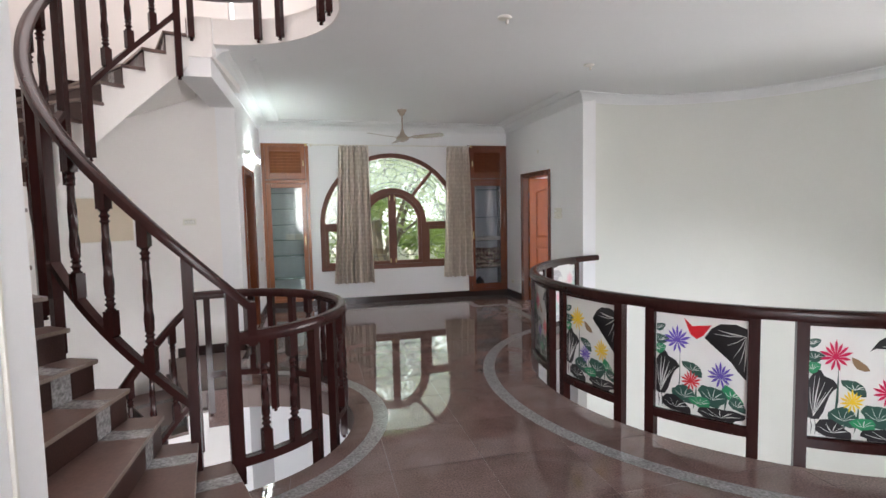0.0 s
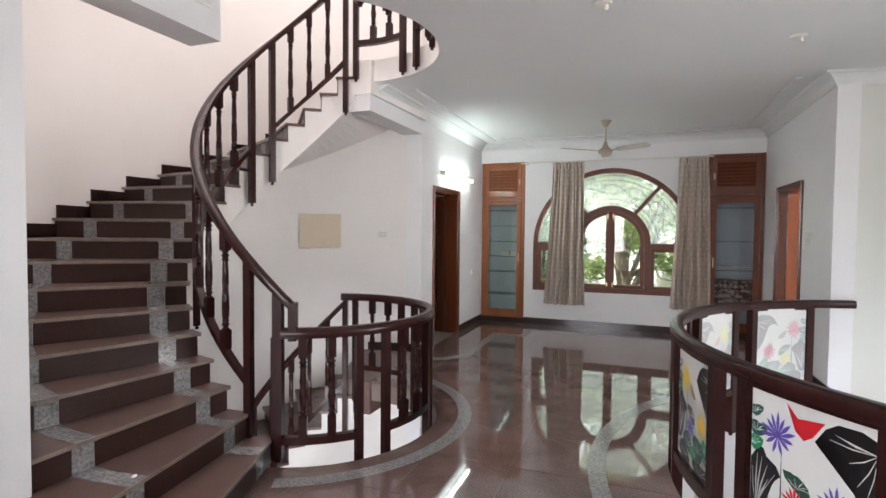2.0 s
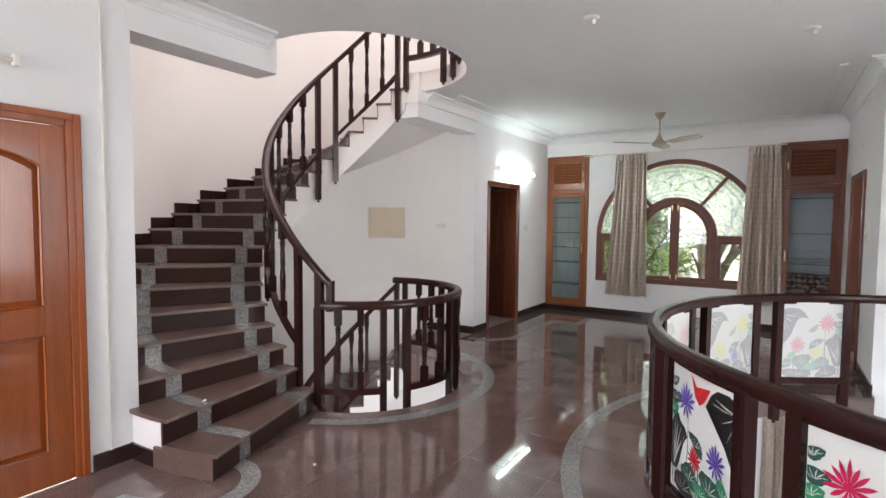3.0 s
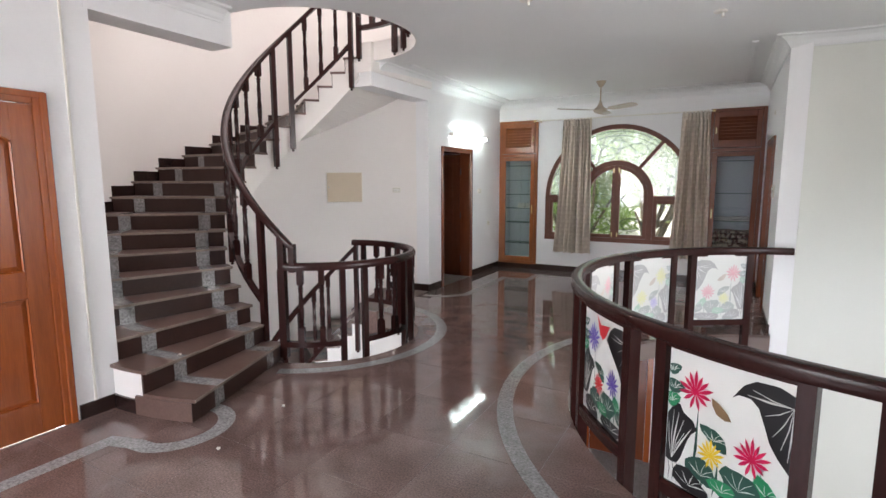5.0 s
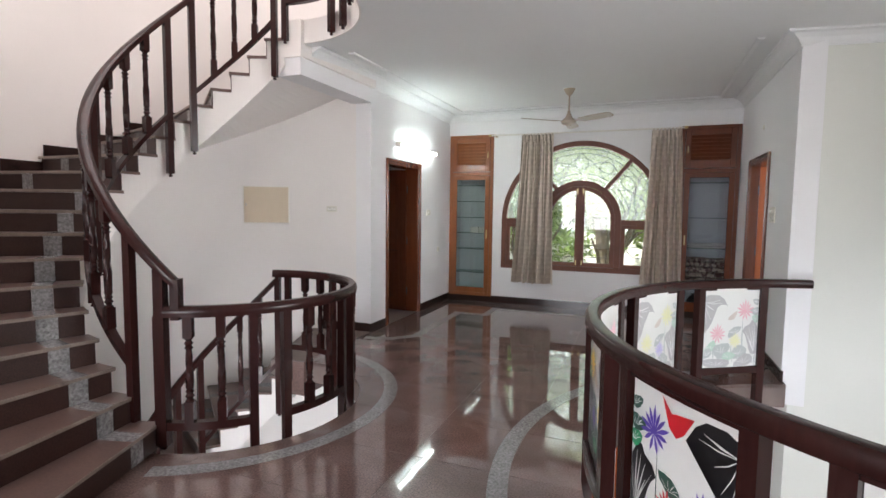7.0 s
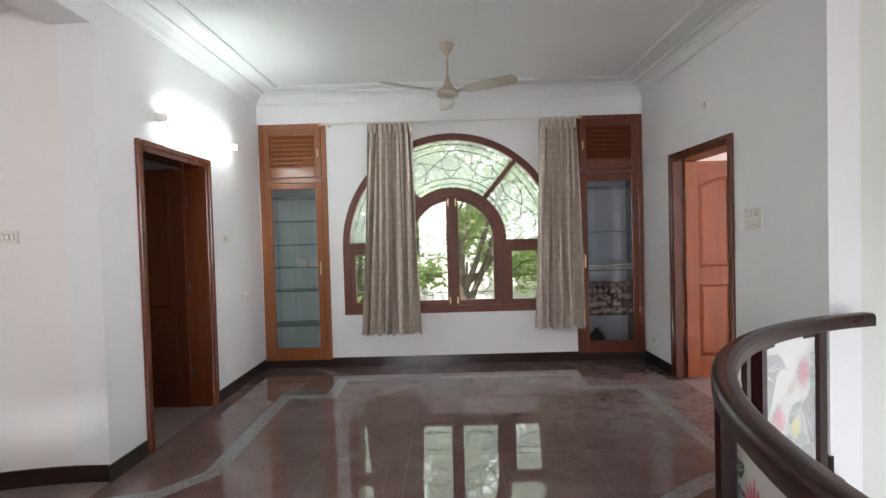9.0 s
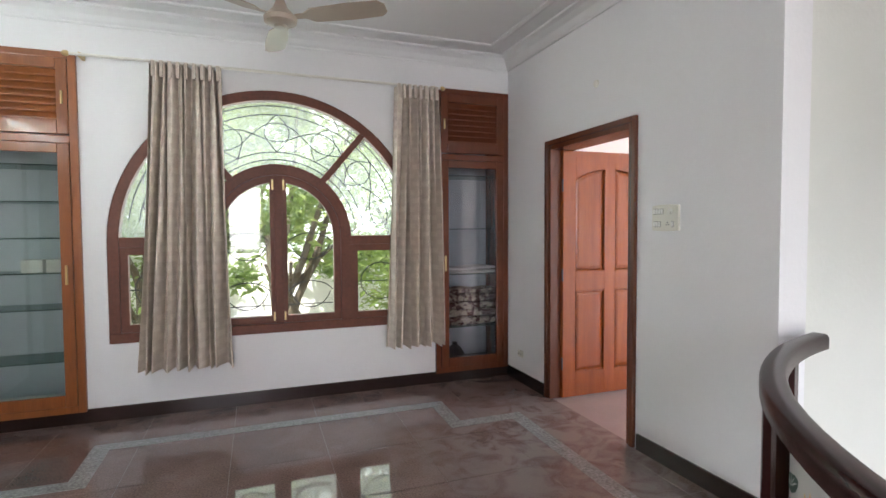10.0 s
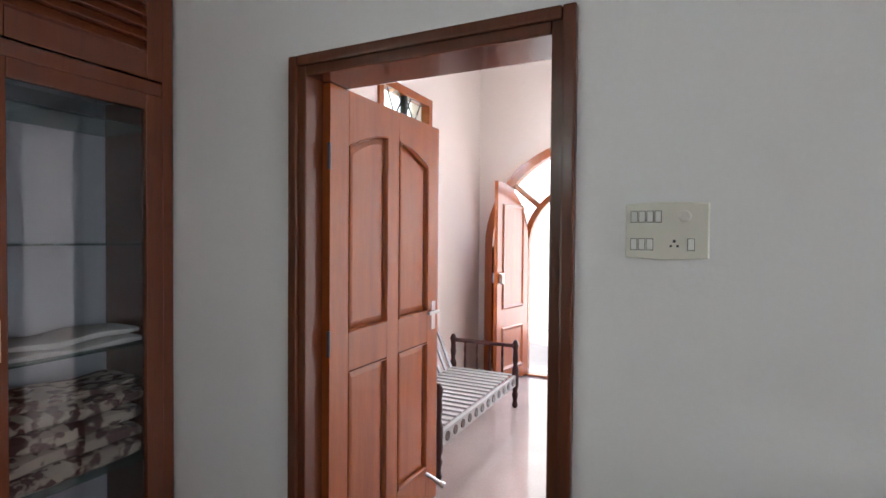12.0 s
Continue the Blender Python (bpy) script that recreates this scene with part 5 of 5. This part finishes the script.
for z0, z1 in ((0.12, 0.55), (0.72, 1.75)):
    bm = bmnew()
    for s in (-1, 1):
        loft(bm, [[(x0, s * y, zz0), (x1, s * y, zz0), (x1, s * y, zz1), (x0, s * y, zz1)] for x0, x1, zz0, zz1, y in ((0.10, 0.50, z0, z1, 0.0195), (0.115, 0.485, z0 + 0.015, z1 - 0.015, 0.034), (0.14, 0.46, z0 + 0.04, z1 - 0.04, 0.024))])
    part("raised_panel", bm, TEAK, leaf)
part("handle", box(bmnew(), (0.52, -0.06, 0.98), (0.55, 0.06, 1.08), 0.006), STEEL, leaf, "steel door handle")

# slatted daybed
bed = thing("slatted_daybed", "dark metal and wood slatted daybed, seat empty", "daybed", (4.95, 7.79, 0))
L, W, SEAT = 1.46, 0.58, 0.28
for x in (-L / 2, L / 2):
    for y in (-W / 2, W / 2):
        part("leg", lathe(bmnew(), [(0.016, 0), (0.026, 0.02), (0.018, 0.06), (0.028, 0.11), (0.02, 0.14), (0.03, 0.18), (0.03, 0.32), (0.018, 0.36), (0.026, 0.42), (0.02, 0.49), (0.03, 0.54), (0.012, 0.575)], (x, y, 0), 10), DARKWOOD, bed, smooth=True)
    part("arm_rail", box(bmnew(), (x - 0.02, -W / 2, 0.51), (x + 0.02, W / 2, 0.54), 0.006), DARKWOOD, bed)
    for i in range(1, 5):
        part("arm_spindle", lathe(bmnew(), [(0.008, 0.28), (0.012, 0.36), (0.008, 0.40), (0.012, 0.45), (0.008, 0.515)], (x, -W / 2 + W * i / 5, 0), 8), DARKWOOD, bed)
for y in (-W / 2, W / 2):
    part("side_rail", box(bmnew(), (-L / 2 + 0.02, y - 0.014, SEAT - 0.09), (L / 2 - 0.02, y + 0.014, SEAT), 0.004), IRON, bed, "grey patterned side rail")
for i in range(17):
    x = -L / 2 + 0.06 + (L - 0.12) * i / 16
    part("seat_slat", box(bmnew(), (x - 0.022, -W / 2 + 0.015, SEAT), (x + 0.022, W / 2 - 0.015, SEAT + 0.014), 0.003), IRON, bed)
for i in range(13):
    x = -L / 2 + 0.1 + (L - 0.2) * i / 12
    bm = bmnew()
    loft(bm, [[(x - 0.02, W / 2 - 0.03 + t * 0.17, SEAT + 0.02 + t * 0.40), (x + 0.02, W / 2 - 0.03 + t * 0.17, SEAT + 0.02 + t * 0.40), (x + 0.02, W / 2 - 0.015 + t * 0.17, SEAT + 0.02 + t * 0.40), (x - 0.02, W / 2 - 0.015 + t * 0.17, SEAT + 0.02 + t * 0.40)] for t in (0, 1)])
    part("back_slat", bm, IRON, bed)
for i in range(12):
    bm = bmnew()
    ring = ell(-L / 2 + 0.1 + (L - 0.2) * i / 11, SEAT - 0.045, 0.03, 0.03, 0, 360, 12)[:-1]
    loft(bm, [[(x, -W / 2 - 0.018, z) for x, z in ring], [(x, -W / 2 - 0.014, z) for x, z in ring]])
    part("rail_ornament", bm, DARKWOOD, bed)

# ---- dim room on the other side ----
bm = bmnew()
box(bm, (-4.2, 5.8, -0.2), (-4.0, YF + 0.3, H))
box(bm, (-4.0, 5.75, -0.2), (XL - 0.21, 5.95, H))
box(bm, (-4.0, YF + 0.1, -0.2), (XL - 0.21, YF + 0.3, H))
tagged(part("dim_room_walls", bm, PLASTER), "plain walls of the dim room", "wall", "", "structure")
quickbox("dim_room_floor", (-4.0, 5.95, -0.15), (XL - 0.02, YF + 0.1, -0.003), GREY, "grey stone floor of the dim room", "floor")
quickbox("dim_room_ceiling", (-4.2, 5.75, H), (XL - 0.2, YF + 0.3, H + 0.15), CEILING, "plain ceiling of the dim room", "ceiling")

# ---- storey below, seen through the void ----
lf = thing("door_lower", "brown wooden door in the storey below", "door", (1.15, YF, -3.18), kind="structure")
for a, b in (((-0.55, -0.03, 0), (-0.46, 0.0, 2.1)), ((0.46, -0.03, 0), (0.55, 0.0, 2.1)), ((-0.46, -0.03, 2.01), (0.46, 0.0, 2.1))):
    part("frame_bar", box(bmnew(), a, b, 0.004), TEAK, lf)
part("leaf", box(bmnew(), (-0.455, -0.02, 0.01), (0.455, -0.001, 2.0), 0.004), TEAKDARKENED, lf)
curtain(2.20, 2.55, 2.22, 2.52, -3.0, -1.12, 4, "beige curtain hanging in the storey below", seed=5)

# ---- outside ----
quickbox("ground", (-400, -400, -3.62), (400, 400, -3.42), GROUND, "bare garden ground round the house", "ground")
garden_wall = quickbox("garden_wall", (-14, 15.0, -3.42), (16, 15.25, 0.9), OUTWALL, "pale plastered garden wall", "wall")


def tree(at, h, spread, n, mat, label, seed, low=0.35, lean=0.0, girth=0.16):
    rnd = random.Random(seed)
    t = thing("tree", label, "tree", at, group="garden trees")
    bm = bmnew()
    limbs = [((0, 0, 0), (lean + rnd.uniform(-.3, .3), rnd.uniform(-.3, .3), h * max(0.55, low)), girth, girth * 0.56)]
    top = limbs[0][1]
    for i in range(7):
        a = TAU * i / 7 + rnd.random()
        limbs.append((tuple(x * rnd.uniform(0.6, 1) for x in top), (math.cos(a) * spread * 0.7, math.sin(a) * spread * 0.7, h * rnd.uniform(0.6, 1.0)), 0.06, 0.02))
    for p, q, r0, r1 in limbs:
        p, q = Vector(p), Vector(q)
        qt = (q - p).to_track_quat("Z", "Y").to_matrix().to_4x4()
        rings = []
        for k in range(5):
            f = k / 4
            c = p.lerp(q, f) + Vector((rnd.uniform(-.08, .08), rnd.uniform(-.08, .08), 0)) * (0 < k < 4)
            r = r0 + (r1 - r0) * f
            rings.append([c + qt.to_3x3() @ Vector((r * math.cos(TAU * i / 7), r * math.sin(TAU * i / 7), 0)) for i in range(7)])
        loft(bm, rings)
    part("trunk", bm, BARK, t, smooth=True)
    clumps = [(rnd.gauss(0, spread * 0.55), rnd.gauss(0, spread * 0.5), h * rnd.uniform(low, 1.12), rnd.uniform(0.25, 0.7)) for _ in range(34)]
    vs, fs = [], []
    for i in range(n):
        cx, cy, cz, cr = clumps[rnd.randrange(len(clumps))]
        c = Vector((cx + rnd.gauss(0, cr * 0.55), cy + rnd.gauss(0, cr * 0.55), cz + rnd.gauss(0, cr * 0.45)))
        m = Euler((rnd.uniform(-1, 1), rnd.uniform(-1, 1), rnd.uniform(0, TAU))).to_matrix()
        s = rnd.uniform(0.05, 0.11) * (1.5 if h > 8 else 1.0)
        b = len(vs)
        for x, y, z in ((0, -s, 0), (s * 0.38, 0, s * 0.1), (0, s, -s * 0.15), (-s * 0.38, 0, s * 0.1)):
            vs.append(c + m @ Vector((x, y, z)))
        fs.append((b, b + 1, b + 2, b + 3))
    me = bpy.data.meshes.new("crown")
    me.from_pydata(vs, [], fs)
    me.materials.append(mat)
    cr = new("crown", me)
    cr.parent = t
    return t


tree((1.75, 11.4, -3.42), 7.2, 1.4, 5200, LEAF, "leafy green garden tree with a stout trunk close to the house", 11, 0.66, -0.7, 0.23)
tree((-1.0, 16.2, -3.42), 8.6, 2.6, 13000, LEAF, "leafy green tree behind the garden wall", 18)
tree((-0.9, 13.0, -3.42), 7.0, 1.8, 8000, LEAF2, "leafy green garden tree behind the window", 12)
tree((3.6, 13.2, -3.42), 7.6, 2.2, 8000, LEAF, "leafy green garden tree behind the window", 13)
tree((0.6, 17.5, -3.42), 10.5, 3.2, 16000, LEAF2, "tall green tree beyond the garden wall", 14)
tree((-4.5, 17.0, -3.42), 10.0, 3.0, 13000, LEAF, "tall green tree beyond the garden wall", 15)
tree((6.0, 17.5, -3.42), 10.0, 3.0, 13000, LEAF2, "tall green tree beyond the garden wall", 16)
tree((14.5, 12.2, -3.42), 6.5, 1.7, 3000, LEAF, "leafy green tree beyond the garden door", 17)
# Pale sunlit wall added to give the white glare beyond the garden door.
quickbox("garden_wall_side", (16.0, -6, -3.42), (16.25, 15, 2.2), OUTWALL, "pale plastered garden wall", "wall")
quickbox("terrace", (RX + 0.2, 4.0, -0.3), (9.6, 9.4, -0.02), PALEFLOOR, "pale stone terrace outside the garden door", "terrace")
# Glowing ring added behind the trees for the overexposed sky between leaves.
hz = bpy.data.materials.new("backdrop_glow")
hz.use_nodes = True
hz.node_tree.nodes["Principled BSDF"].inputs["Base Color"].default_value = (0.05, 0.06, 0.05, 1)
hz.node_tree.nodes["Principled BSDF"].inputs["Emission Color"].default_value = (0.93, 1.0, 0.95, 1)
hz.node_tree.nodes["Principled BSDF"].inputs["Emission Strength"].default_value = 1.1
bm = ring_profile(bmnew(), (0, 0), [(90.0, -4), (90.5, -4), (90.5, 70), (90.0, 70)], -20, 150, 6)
tagged(part("backdrop", bm, hz, smooth=True), "glowing pale backdrop added beyond the garden trees", "backdrop", "", "structure")

# ---- floor inlays and tiles ----
INLAYS = [[(-1.15 + 1.265 * math.cos(radians(a)), 3.49 + 1.265 * math.sin(radians(a))) for a in range(-66, 82, 4)],
          [(3.50 + 2.36 * math.cos(radians(a)), 3.452 + 2.36 * math.sin(radians(a))) for a in range(114, 292, 4)],
          [(-0.55, 5.42), (-0.57, 7.19), (-0.155, 7.18), (-0.16, 7.69), (2.13, 7.69), (2.12, 7.245), (2.60, 7.25), (2.58, 5.66)],
          [(-0.66, -2.9), (-0.65, 1.0), (-0.48, 1.05)] + [(-0.47 + 0.29 * math.cos(radians(a)), 1.33 + 0.29 * math.sin(radians(a))) for a in range(-68, 113, 12)]]
INLAYS[2] = [(-1.05, 5.40), (-0.75, 5.48), (-0.55, 5.72)] + INLAYS[2][1:]
bm = bmnew()
T, GAP = 0.57, 0.0016
for i in range(-5, 10):
    for j in range(-10, 12):
        x0, y0 = 1.20 + T * i, 1.93 + T * j
        x1, y1 = x0 + T, y0 + T
        x0, x1, y0, y1 = max(x0, XL), min(x1, 6.29), max(y0, YB), min(y1, YF)
        if x1 - x0 < 0.02 or y1 - y0 < 0.02 or (x0 > XR + 0.005 and y0 > 2.2):
            continue
        if x1 > XR and y1 > 5.0:
            x1 = XR + 0.02
        box(bm, (x0 + GAP, y0 + GAP, -0.03), (x1 - GAP, y1 - GAP, 0.0))
layer = part("tile_layer", bm, GRANITE)
cut(layer, [solid(lambda b: prism(b, arc(G, 0.965, 0, 360, 64)[:-1], -1, 1)), solid(lambda b: prism(b, arc(V, 2.07, 0, 360, 96)[:-1], -1, 1))]
    + [solid(lambda b, p=p: strip(b, p, 0.112, -1, 1)) for p in INLAYS])
src = bmnew()
src.from_mesh(layer.data)
bpy.data.objects.remove(layer)
todo = set(src.verts)
while todo:
    stack, group = [todo.pop()], []
    seen = set(stack)
    while stack:
        v = stack.pop()
        group.append(v)
        for e in v.link_edges:
            o = e.other_vert(v)
            if o not in seen:
                seen.add(o)
                todo.discard(o)
                stack.append(o)
    nb = bmnew()
    table = {v: nb.verts.new(v.co) for v in group}
    for f in {f for v in group for f in v.link_faces}:
        nb.faces.new([table[v] for v in f.verts])
    part("tile", nb, GRANITE, floor)
src.free()
for p in INLAYS:
    part("inlay_band", strip(bmnew(), p, 0.108, -0.03, 0.0005), GREY, floor, "grey speckled granite inlay band")
